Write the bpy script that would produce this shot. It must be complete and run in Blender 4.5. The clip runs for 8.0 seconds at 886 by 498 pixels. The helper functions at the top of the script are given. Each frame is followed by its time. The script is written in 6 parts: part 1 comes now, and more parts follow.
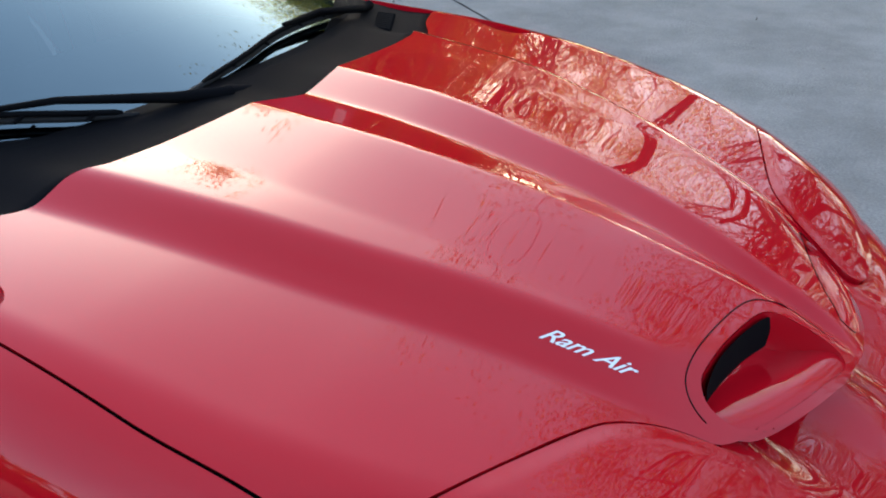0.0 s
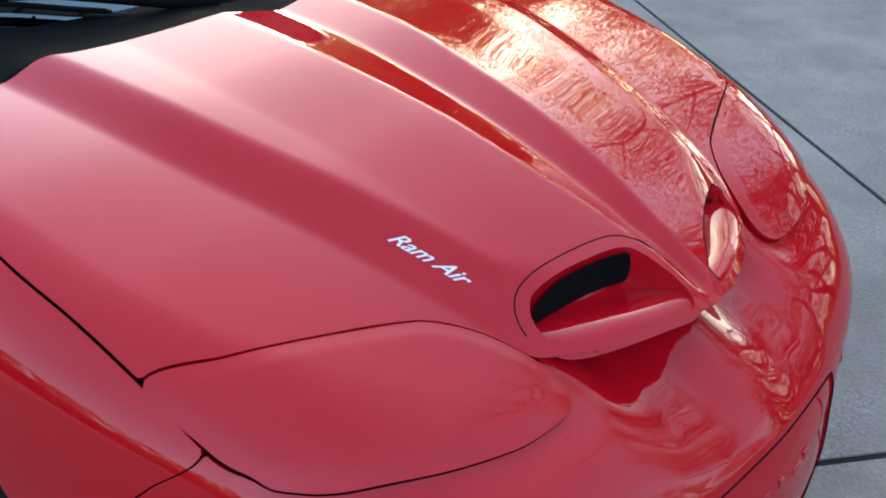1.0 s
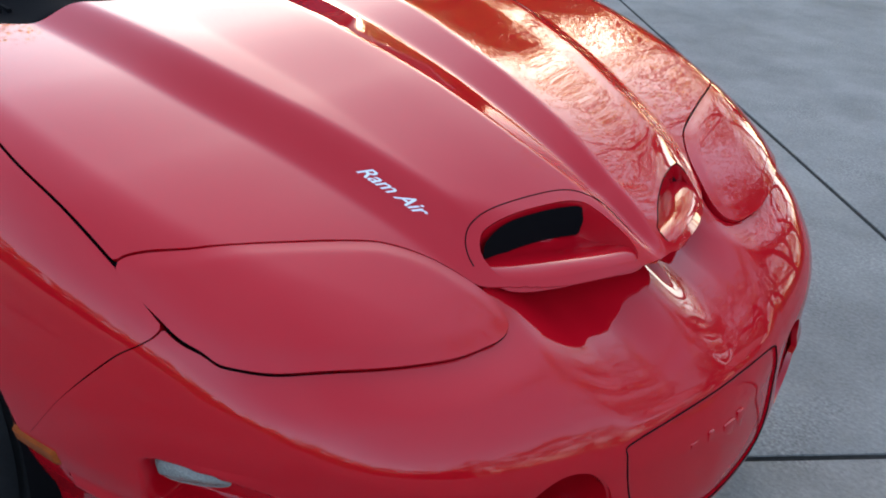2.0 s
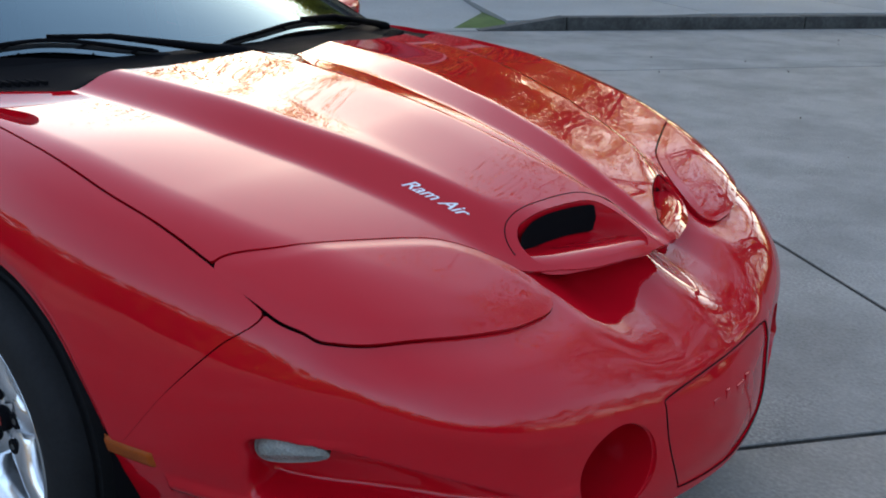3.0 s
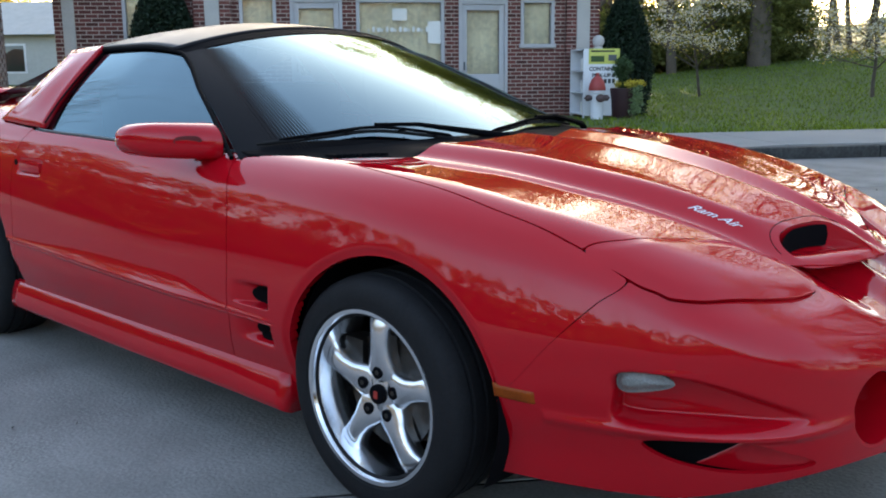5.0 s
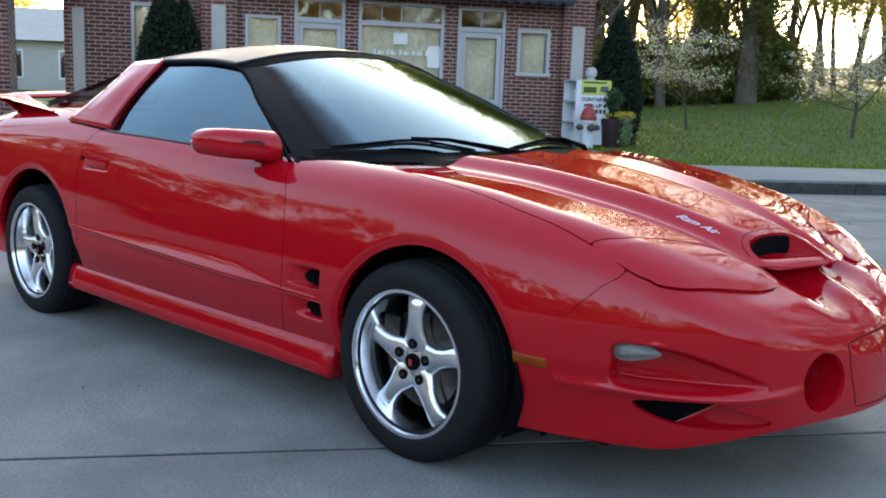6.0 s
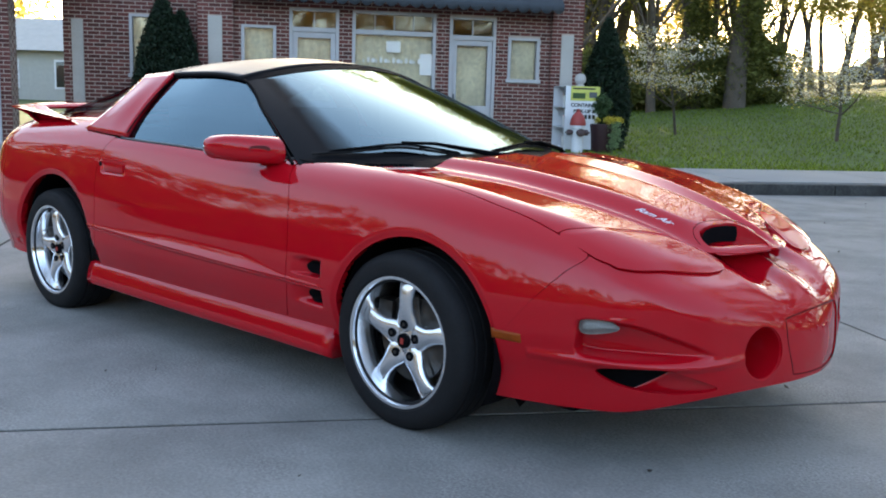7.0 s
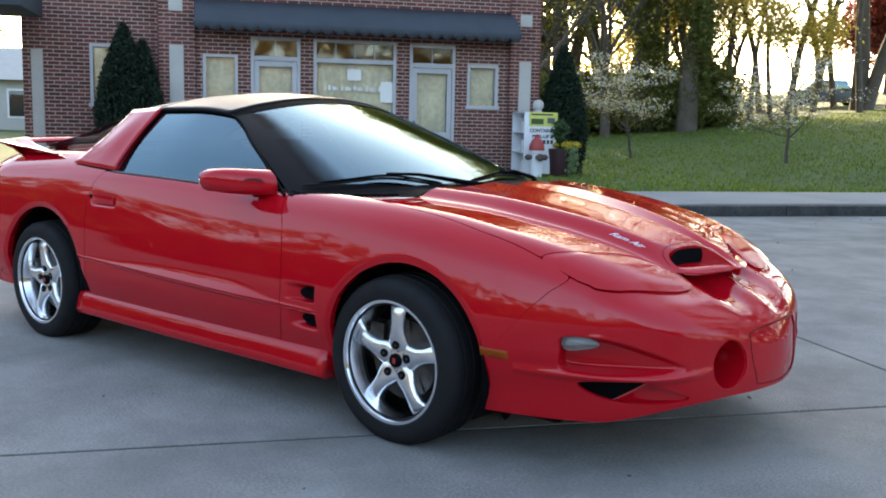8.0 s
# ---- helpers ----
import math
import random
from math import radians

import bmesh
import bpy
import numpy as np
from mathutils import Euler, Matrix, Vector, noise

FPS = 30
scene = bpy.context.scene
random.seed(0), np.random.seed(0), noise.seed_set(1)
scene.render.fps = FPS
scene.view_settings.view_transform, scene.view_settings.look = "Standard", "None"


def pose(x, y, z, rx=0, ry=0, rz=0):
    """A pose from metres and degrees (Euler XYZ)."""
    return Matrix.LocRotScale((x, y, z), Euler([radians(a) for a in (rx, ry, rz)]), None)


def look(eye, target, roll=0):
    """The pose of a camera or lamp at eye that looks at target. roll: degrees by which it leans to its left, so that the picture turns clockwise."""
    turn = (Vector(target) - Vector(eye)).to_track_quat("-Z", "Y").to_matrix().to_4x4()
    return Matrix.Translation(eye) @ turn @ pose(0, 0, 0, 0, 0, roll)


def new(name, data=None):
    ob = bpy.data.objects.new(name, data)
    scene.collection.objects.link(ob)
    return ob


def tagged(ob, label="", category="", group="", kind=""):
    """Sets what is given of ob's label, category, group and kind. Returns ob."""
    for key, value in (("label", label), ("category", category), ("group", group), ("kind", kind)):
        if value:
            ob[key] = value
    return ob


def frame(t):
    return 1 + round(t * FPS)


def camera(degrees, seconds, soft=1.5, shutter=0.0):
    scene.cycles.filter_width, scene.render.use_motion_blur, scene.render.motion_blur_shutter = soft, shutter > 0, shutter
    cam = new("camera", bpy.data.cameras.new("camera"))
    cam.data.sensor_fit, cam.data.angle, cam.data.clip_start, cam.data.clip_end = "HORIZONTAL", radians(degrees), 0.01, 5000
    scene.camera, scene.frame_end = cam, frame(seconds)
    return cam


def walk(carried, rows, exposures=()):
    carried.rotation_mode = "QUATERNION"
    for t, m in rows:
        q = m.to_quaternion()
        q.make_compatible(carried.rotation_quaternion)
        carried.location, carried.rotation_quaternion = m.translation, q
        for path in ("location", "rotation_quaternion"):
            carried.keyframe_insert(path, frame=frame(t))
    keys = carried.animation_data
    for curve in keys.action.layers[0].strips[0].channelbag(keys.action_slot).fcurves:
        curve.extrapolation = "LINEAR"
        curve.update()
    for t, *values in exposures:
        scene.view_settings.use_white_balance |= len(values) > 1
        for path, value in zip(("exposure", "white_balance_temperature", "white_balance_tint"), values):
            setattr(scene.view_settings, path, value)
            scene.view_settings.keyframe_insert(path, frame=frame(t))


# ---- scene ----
cam = camera(51.0, 8.0, soft=1.9)
PATH = [
    (0, (1.031, -1.307, 1.472), (0.086, 0.191, 0.543), -1.4),
    (0.5, (1.301, -1.284, 1.496), (0.206, 0.066, 0.507), -1.4),
    (1, (1.433, -1.182, 1.478), (0.282, 0.094, 0.455), 0.5),
    (1.5, (1.547, -1.14, 1.455), (0.308, 0.058, 0.441), 1.5),
    (1.7, (1.617, -1.162, 1.43), (0.376, 0.04, 0.423), 3.4),
    (2.8, (1.691, -1.496, 1.275), (0.46, -0.075, 0.593), 0.8),
    (3, (1.678, -1.576, 1.266), (0.489, -0.123, 0.578), 1.2),
    (3.5, (1.697, -1.759, 1.218), (0.405, -0.382, 0.558), -0.1),
    (4, (1.727, -1.984, 1.193), (0.401, -0.591, 0.644), -0.1),
    (4.5, (1.655, -2.229, 1.138), (0.417, -0.747, 0.617), -0.4),
    (5, (1.687, -2.455, 1.134), (0.354, -1.013, 0.754), -0.5),
    (5.2, (1.75, -2.538, 1.112), (0.418, -1.097, 0.725), -0.5),
    (6.3, (1.961, -3.019, 1.143), (0.658, -1.534, 0.833), 2.9),
    (6.5, (2.003, -3.07, 1.147), (0.711, -1.573, 0.844), 2.7),
    (7, (2.184, -3.166, 1.142), (0.878, -1.685, 0.825), 1.7),
    (7.5, (2.274, -3.254, 1.171), (0.988, -1.749, 0.887), 1.1),
    (8, (2.241, -3.403, 1.175), (0.999, -1.858, 0.912), 1.2),
]
EXPOSURES = [(0.0, 2.15), (1.5, 2.25), (3.0, 1.85), (4.5, 1.95), (6.5, 2.15), (8.0, 2.17)]
walk(cam, [(t, look(eye, target, roll)) for t, eye, target, roll in PATH], EXPOSURES)


# ---- world, sun ----
SUN_TO = Vector((-0.625, 0.781, 0.0)).normalized()
SUN_ELEVATION = radians(16.5)
world = bpy.data.worlds.new("sky")
scene.world = world
world.use_nodes = True
wn = world.node_tree
sky = wn.nodes.new("ShaderNodeTexSky")
sky.sky_type = "NISHITA"
sky.sun_disc = False
sky.sun_elevation = SUN_ELEVATION
sky.sun_rotation = math.atan2(SUN_TO.x, SUN_TO.y)
sky.air_density, sky.dust_density, sky.ozone_density = 1.0, 1.9, 1.0
# thin high cloud lies over the clear sky as a pale veil
wc, wm, wr, wa = wn.nodes.new("ShaderNodeTexCoord"), wn.nodes.new("ShaderNodeMapping"), wn.nodes.new("ShaderNodeMapRange"), wn.nodes.new("ShaderNodeVectorMath")
wz, ws = wn.nodes.new("ShaderNodeTexNoise"), wn.nodes.new("ShaderNodeVectorMath")
wm.inputs["Scale"].default_value = (1.0, 2.2, 3.0)
wz.inputs["Scale"].default_value, wz.inputs["Detail"].default_value = 1.6, 5
wn.links.new(wc.outputs["Generated"], wm.inputs["Vector"])
wn.links.new(wm.outputs["Vector"], wz.inputs["Vector"])
wn.links.new(wz.outputs["Fac"], wr.inputs["Value"])
wr.inputs["From Min"].default_value, wr.inputs["From Max"].default_value = 0.3, 0.7
wr.inputs["To Min"].default_value, wr.inputs["To Max"].default_value = 0.30, 0.60
ws.operation = "SCALE"
ws.inputs[0].default_value = (0.90, 1.00, 1.14)
wn.links.new(wr.outputs["Result"], ws.inputs["Scale"])
wa.operation = "ADD"
wn.links.new(sky.outputs["Color"], wa.inputs[0])
wn.links.new(ws.outputs["Vector"], wa.inputs[1])
wn.links.new(wa.outputs["Vector"], wn.nodes["Background"].inputs["Color"])
wn.nodes["Background"].inputs["Strength"].default_value = 0.15
sun_dir = Vector((SUN_TO.x * math.cos(SUN_ELEVATION), SUN_TO.y * math.cos(SUN_ELEVATION), math.sin(SUN_ELEVATION)))
sun = new("sun", bpy.data.lights.new("sun", "SUN"))
sun.data.energy, sun.data.angle, sun.data.color = 3.4, radians(0.6), (1.0, 0.80, 0.52)
sun.matrix_world = look(sun_dir * 60, (0, 0, 0))


# ---- materials ----
def material(name, colour, rough=0.6, metal=0.0, spread=0.12, scale=6.0, fine=60.0, bump=0.0, coat=0.0, per_piece=0.0, tint=None, specular=0.5):
    """A surface with its colour varied at two scales, an even finer relief, and, if asked, from piece to piece."""
    m = bpy.data.materials.new(name)
    m.use_nodes = True
    n, l = m.node_tree.nodes, m.node_tree.links
    p = n["Principled BSDF"]
    co = n.new("ShaderNodeTexCoord")
    big, small = n.new("ShaderNodeTexNoise"), n.new("ShaderNodeTexNoise")
    big.inputs["Scale"].default_value, small.inputs["Scale"].default_value = scale, fine
    big.inputs["Detail"].default_value, small.inputs["Detail"].default_value = 5, 3
    l.new(co.outputs["Object"], big.inputs["Vector"])
    l.new(co.outputs["Object"], small.inputs["Vector"])
    add = n.new("ShaderNodeMath")
    add.operation = "ADD"
    l.new(big.outputs["Fac"], add.inputs[0])
    l.new(small.outputs["Fac"], add.inputs[1])
    ramp = n.new("ShaderNodeMapRange")
    ramp.inputs["From Min"].default_value, ramp.inputs["From Max"].default_value = 0.6, 1.4
    ramp.inputs["To Min"].default_value, ramp.inputs["To Max"].default_value = 1 - spread, 1 + spread
    l.new(add.outputs[0], ramp.inputs["Value"])
    value = ramp.outputs["Result"]
    if per_piece:
        geo, info = n.new("ShaderNodeNewGeometry"), n.new("ShaderNodeObjectInfo")
        mix = n.new("ShaderNodeMath")
        mix.operation = "ADD"
        l.new(geo.outputs["Random Per Island"], mix.inputs[0])
        l.new(info.outputs["Random"], mix.inputs[1])
        fr = n.new("ShaderNodeMath")
        fr.operation = "FRACT"
        l.new(mix.outputs[0], fr.inputs[0])
        pr = n.new("ShaderNodeMapRange")
        pr.inputs["To Min"].default_value, pr.inputs["To Max"].default_value = 1 - per_piece, 1 + per_piece
        l.new(fr.outputs[0], pr.inputs["Value"])
        mul = n.new("ShaderNodeMath")
        mul.operation = "MULTIPLY"
        l.new(value, mul.inputs[0])
        l.new(pr.outputs["Result"], mul.inputs[1])
        value = mul.outputs[0]
    base = n.new("ShaderNodeRGB")
    base.outputs[0].default_value = (*colour, 1)
    source = base.outputs[0]
    if tint:
        other = n.new("ShaderNodeRGB")
        other.outputs[0].default_value = (*tint, 1)
        blend = n.new("ShaderNodeMix")
        blend.data_type = "RGBA"
        l.new(big.outputs["Fac"], blend.inputs["Factor"])
        l.new(source, blend.inputs["A"])
        l.new(other.outputs[0], blend.inputs["B"])
        source = blend.outputs["Result"]
    vm = n.new("ShaderNodeVectorMath")
    vm.operation = "SCALE"
    l.new(source, vm.inputs[0])
    l.new(value, vm.inputs["Scale"])
    l.new(vm.outputs[0], p.inputs["Base Color"])
    p.inputs["Roughness"].default_value, p.inputs["Metallic"].default_value = rough, metal
    p.inputs["Specular IOR Level"].default_value = specular
    if coat:
        p.inputs["Coat Weight"].default_value, p.inputs["Coat Roughness"].default_value = coat, 0.022
        p.inputs["Coat IOR"].default_value = 1.46
    if bump:
        b = n.new("ShaderNodeBump")
        b.inputs["Strength"].default_value, b.inputs["Distance"].default_value = bump, 0.01
        l.new(small.outputs["Fac"], b.inputs["Height"])
        l.new(b.outputs[0], p.inputs["Normal"])
    return m


def leafy(name, colour, per_piece=0.35, through_light=0.35):
    m = material(name, colour, rough=0.55, spread=0.15, scale=1.5, fine=9, per_piece=per_piece, specular=0.25)
    n, l = m.node_tree.nodes, m.node_tree.links
    tr = n.new("ShaderNodeBsdfTranslucent")
    l.new(n["Principled BSDF"].inputs["Base Color"].links[0].from_socket, tr.inputs["Color"])
    mix = n.new("ShaderNodeMixShader")
    mix.inputs[0].default_value = through_light
    l.new(n["Principled BSDF"].outputs[0], mix.inputs[1])
    l.new(tr.outputs[0], mix.inputs[2])
    l.new(mix.outputs[0], n["Material Output"].inputs["Surface"])
    return m


RED = material("red_paint", (0.43, 0.003, 0.010), rough=0.5, spread=0.02, scale=2, fine=900, coat=1.0, specular=0.0)
# near-black, which also stands in for shade within gaps and openings
GAP = material("dark_cavity", (0.005, 0.005, 0.006), rough=0.95, spread=0.1, specular=0.05)
TRIM = material("black_plastic", (0.004, 0.004, 0.005), rough=0.75, spread=0.2, fine=300, bump=0.05, specular=0.03)
RUBBER = material("tyre_rubber", (0.011, 0.011, 0.012), rough=0.75, spread=0.3, scale=12, fine=120, bump=0.08, specular=0.2)
SEAL = material("grey_belt_seal", (0.06, 0.065, 0.066), rough=0.5, spread=0.1)
SILVER = material("machined_alloy", (0.86, 0.87, 0.89), rough=0.24, metal=1.0, spread=0.06, scale=8, fine=200)
LIP = material("polished_rim_lip", (0.92, 0.93, 0.95), rough=0.16, metal=1.0, spread=0.05, fine=200)
DISC = material("brake_steel", (0.07, 0.065, 0.06), rough=0.4, metal=1.0, spread=0.2)
SLOT_SHADE = material("slot_shade_red", (0.10, 0.004, 0.006), rough=0.4, spread=0.05)
CAPRED = material("cap_red", (0.35, 0.03, 0.02), rough=0.4)
ROOF = material("black_roof", (0.010, 0.010, 0.012), rough=0.42, spread=0.1, coat=0.06, specular=0.15)
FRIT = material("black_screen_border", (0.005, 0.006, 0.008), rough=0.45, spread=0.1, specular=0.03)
GLASS = bpy.data.materials.new("tinted_glass")
GLASS.use_nodes = True
gn, gl = GLASS.node_tree.nodes, GLASS.node_tree.links
fres, tra, glo, mx = gn.new("ShaderNodeFresnel"), gn.new("ShaderNodeBsdfTransparent"), gn.new("ShaderNodeBsdfGlossy"), gn.new("ShaderNodeMixShader")
fres.inputs["IOR"].default_value = 2.25
tra.inputs["Color"].default_value = (0.10, 0.11, 0.12, 1)
glo.inputs["Roughness"].default_value = 0.01
glo.inputs["Color"].default_value = (0.56, 0.80, 0.92, 1)
gl.new(fres.outputs[0], mx.inputs[0])
gl.new(tra.outputs[0], mx.inputs[1])
gl.new(glo.outputs[0], mx.inputs[2])
gl.new(mx.outputs[0], gn["Material Output"].inputs["Surface"])
AMBER = material("amber_lens", (0.26, 0.050, 0.005), rough=0.35, spread=0.3, scale=14, fine=250, bump=0.1, specular=0.2)
CLEAR = material("ribbed_clear_lens", (0.20, 0.20, 0.185), rough=0.12, spread=0.35, scale=18, fine=260, bump=0.4)
WHITE_TEXT = material("white_lettering", (0.75, 0.76, 0.78), rough=0.4, spread=0.03)
SLAB = material("broom_finished_concrete", (0.262, 0.256, 0.238), rough=0.85, spread=0.24, scale=1.1, fine=75, bump=0.5, tint=(0.200, 0.195, 0.184), specular=0.25)


def weathered(m, crack_scale, crack, stain_scale, stain):
    """Adds fine cracks, dark stains and pale worn specks to a surface's colour."""
    n, l = m.node_tree.nodes, m.node_tree.links
    p = n["Principled BSDF"]
    source = p.inputs["Base Color"].links[0].from_socket
    co = n.new("ShaderNodeTexCoord")
    warp, vor = n.new("ShaderNodeTexNoise"), n.new("ShaderNodeTexVoronoi")
    warp.inputs["Scale"].default_value, warp.inputs["Detail"].default_value = 2.3, 6
    l.new(co.outputs["Object"], warp.inputs["Vector"])
    mixv = n.new("ShaderNodeMix")
    mixv.data_type = "VECTOR"
    mixv.inputs["Factor"].default_value = 0.22
    l.new(co.outputs["Object"], mixv.inputs["A"])
    l.new(warp.outputs["Color"], mixv.inputs["B"])
    vor.feature = "DISTANCE_TO_EDGE"
    vor.inputs["Scale"].default_value = crack_scale
    l.new(mixv.outputs["Result"], vor.inputs["Vector"])
    line = n.new("ShaderNodeMapRange")
    line.inputs["From Max"].default_value = 0.0012
    line.inputs["To Min"].default_value = 1 - crack
    l.new(vor.outputs["Distance"], line.inputs["Value"])
    blot = n.new("ShaderNodeTexNoise")
    blot.inputs["Scale"].default_value, blot.inputs["Detail"].default_value, blot.inputs["Roughness"].default_value = stain_scale, 8, 0.68
    l.new(co.outputs["Object"], blot.inputs["Vector"])
    dark = n.new("ShaderNodeMapRange")
    dark.inputs["From Min"].default_value, dark.inputs["From Max"].default_value = 0.36, 0.60
    dark.inputs["To Min"].default_value, dark.inputs["To Max"].default_value = 1 - stain, 1.06
    l.new(blot.outputs["Fac"], dark.inputs["Value"])
    grit = n.new("ShaderNodeTexNoise")
    grit.inputs["Scale"].default_value, grit.inputs["Detail"].default_value = 110, 4
    l.new(co.outputs["Object"], grit.inputs["Vector"])
    speck = n.new("ShaderNodeMapRange")
    speck.inputs["From Min"].default_value, speck.inputs["From Max"].default_value = 0.30, 0.70
    speck.inputs["To Min"].default_value, speck.inputs["To Max"].default_value = 0.66, 1.30
    l.new(grit.outputs["Fac"], speck.inputs["Value"])
    patch, rough_patch = n.new("ShaderNodeMapRange"), n.new("ShaderNodeMix")
    patch.inputs["From Min"].default_value, patch.inputs["From Max"].default_value = 0.50, 0.64
    patch.inputs["To Min"].default_value = 0.25
    l.new(warp.outputs["Fac"], patch.inputs["Value"])
    rough_patch.inputs["A"].default_value = 1.0
    l.new(patch.outputs["Result"], rough_patch.inputs["Factor"])
    l.new(speck.outputs["Result"], rough_patch.inputs["B"])
    value = line.outputs["Result"]
    for other in (dark, rough_patch):
        mul = n.new("ShaderNodeMath")
        mul.operation = "MULTIPLY"
        l.new(value, mul.inputs[0])
        l.new(other.outputs["Result"], mul.inputs[1])
        value = mul.outputs[0]
    vm = n.new("ShaderNodeVectorMath")
    vm.operation = "SCALE"
    l.new(source, vm.inputs[0])
    l.new(value, vm.inputs["Scale"])
    l.new(vm.outputs[0], p.inputs["Base Color"])
    return m


weathered(SLAB, 0.10, 0.35, 1.3, 0.27)
TAR = material("joint_tar", (0.022, 0.022, 0.021), rough=0.95, spread=0.5, scale=4, fine=40, bump=0.4, specular=0.1)
KERB = weathered(material("weathered_kerb_concrete", (0.075, 0.075, 0.070), rough=0.9, spread=0.55, scale=2.2, fine=25, bump=0.3, tint=(0.030, 0.030, 0.029)), 1.5, 0.4, 3.0, 0.55)
WALKWAY = material("pale_footway_concrete", (0.235, 0.235, 0.225), rough=0.88, spread=0.15, scale=1.0, fine=30, bump=0.2)
SOIL = material("lawn_soil", (0.072, 0.108, 0.012), rough=0.95, spread=0.5, scale=0.35, fine=5, bump=0.5, tint=(0.045, 0.070, 0.018))
GRASS = leafy("grass_blades", (0.135, 0.195, 0.017), through_light=0.5, per_piece=0.5)
BRICK = material("red_brown_brick", (0.112, 0.033, 0.027), rough=0.85, spread=0.2, scale=3, fine=50, bump=0.3, per_piece=0.38)
MORTAR = material("grey_mortar", (0.44, 0.36, 0.31), rough=0.95, spread=0.15, fine=40)
LIMESTONE = material("cast_stone", (0.42, 0.40, 0.37), rough=0.85, spread=0.12, scale=3, fine=40, bump=0.1)
PAINT = material("grey_white_window_paint", (0.42, 0.41, 0.42), rough=0.55, spread=0.08, scale=3)
CURTAIN = material("cream_blind", (0.95, 0.85, 0.64), rough=0.8, spread=0.30, scale=1.8, fine=14)
PAPER = material("paper_notice", (0.75, 0.74, 0.70), rough=0.8, spread=0.05)
AWNING = material("slate_blue_canvas", (0.040, 0.048, 0.060), rough=0.85, spread=0.2, scale=2, fine=60, bump=0.1)
PANE = material("window_pane", (0.03, 0.03, 0.028), rough=0.03, spread=0.02, specular=0.6)
WHITE = material("white_enamel", (0.66, 0.67, 0.70), rough=0.45, spread=0.10, scale=4)
YELLOW = material("yellow_green_poster", (0.55, 0.56, 0.12), rough=0.5, spread=0.25, scale=5)
BLACK = material("sign_black", (0.02, 0.02, 0.02), rough=0.6)
HYDRED = material("hydrant_red", (0.30, 0.035, 0.03), rough=0.5, spread=0.15)
CAPIRON = material("dark_cap_iron", (0.075, 0.045, 0.045), rough=0.6, spread=0.3)
MAROON = material("glazed_maroon_pot", (0.030, 0.010, 0.014), rough=0.4, spread=0.2)
PALELEAF = leafy("pale_trailing_leaves", (0.22, 0.30, 0.15))
STEEL = material("grey_steel", (0.10, 0.11, 0.12), rough=0.5, metal=0.3, spread=0.2)
BARK = material("bark", (0.095, 0.078, 0.062), rough=0.95, spread=0.4, scale=3, fine=22, bump=0.6)
SPRING = leafy("spring_leaves", (0.52, 0.43, 0.095), through_light=0.74)
DEEP = leafy("dense_leaves", (0.15, 0.165, 0.045), through_light=0.5)
SHADY = leafy("shady_leaves", (0.38, 0.25, 0.050), through_light=0.6)
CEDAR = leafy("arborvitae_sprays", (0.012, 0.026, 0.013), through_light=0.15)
BLOSSOM = leafy("white_blossom", (0.62, 0.60, 0.50), per_piece=0.15, through_light=0.4)
SHRUB = leafy("shrub_leaves", (0.07, 0.12, 0.05))
GOLD = leafy("yellow_flowers", (0.55, 0.45, 0.06))
PLAIN_BRICK = material("dull_brick", (0.065, 0.048, 0.042), rough=0.9, spread=0.25, scale=0.6, fine=9)
SIDING = material("pale_siding", (0.40, 0.40, 0.38), rough=0.8, spread=0.1)
RUSSET = leafy("russet_leaves", (0.20, 0.045, 0.03))


# ---- mesh helpers ----
def link(name, verts, faces, mat, parent=None, label="", smooth=True, mats=None, index=None):
    me = bpy.data.meshes.new(name)
    me.from_pydata([tuple(map(float, v)) for v in verts], [], [tuple(map(int, f)) for f in faces])
    me.materials.append(mat)
    for extra in mats or ():
        me.materials.append(extra)
    if index is not None:
        me.polygons.foreach_set("material_index", index)
    if smooth:
        me.polygons.foreach_set("use_smooth", [True] * len(me.polygons))
    me.update()
    ob = new(name, me)
    if parent:
        ob.parent = parent
    return tagged(ob, label)


def part(name, bm, mat, parent=None, label="", smooth=True, sharp=35):
    if smooth:
        for f in bm.faces:
            f.smooth = True
        for e in bm.edges:
            e.smooth = len(e.link_faces) == 2 and e.calc_face_angle(0) < radians(sharp)
    me = bpy.data.meshes.new(name)
    bm.to_mesh(me)
    bm.free()
    me.materials.append(mat)
    ob = new(name, me)
    if parent:
        ob.parent = parent
    return tagged(ob, label)


def thing(name, label, category, at=(0, 0, 0), group="", kind="", turn=0):
    ob = new(name)
    ob.matrix_world = pose(*at, 0, 0, turn)
    return tagged(ob, label, category, group, kind)


def box(x0, x1, y0, y1, z0, z1, bevel=0.004):
    bm = bmesh.new()
    bmesh.ops.create_cube(bm, size=1)
    for v in bm.verts:
        v.co = Vector(((x0 + x1) / 2 + v.co.x * (x1 - x0), (y0 + y1) / 2 + v.co.y * (y1 - y0), (z0 + z1) / 2 + v.co.z * (z1 - z0)))
    if bevel:
        bmesh.ops.bevel(bm, geom=bm.edges[:], offset=bevel, segments=2, profile=0.7, affect="EDGES")
    return bm


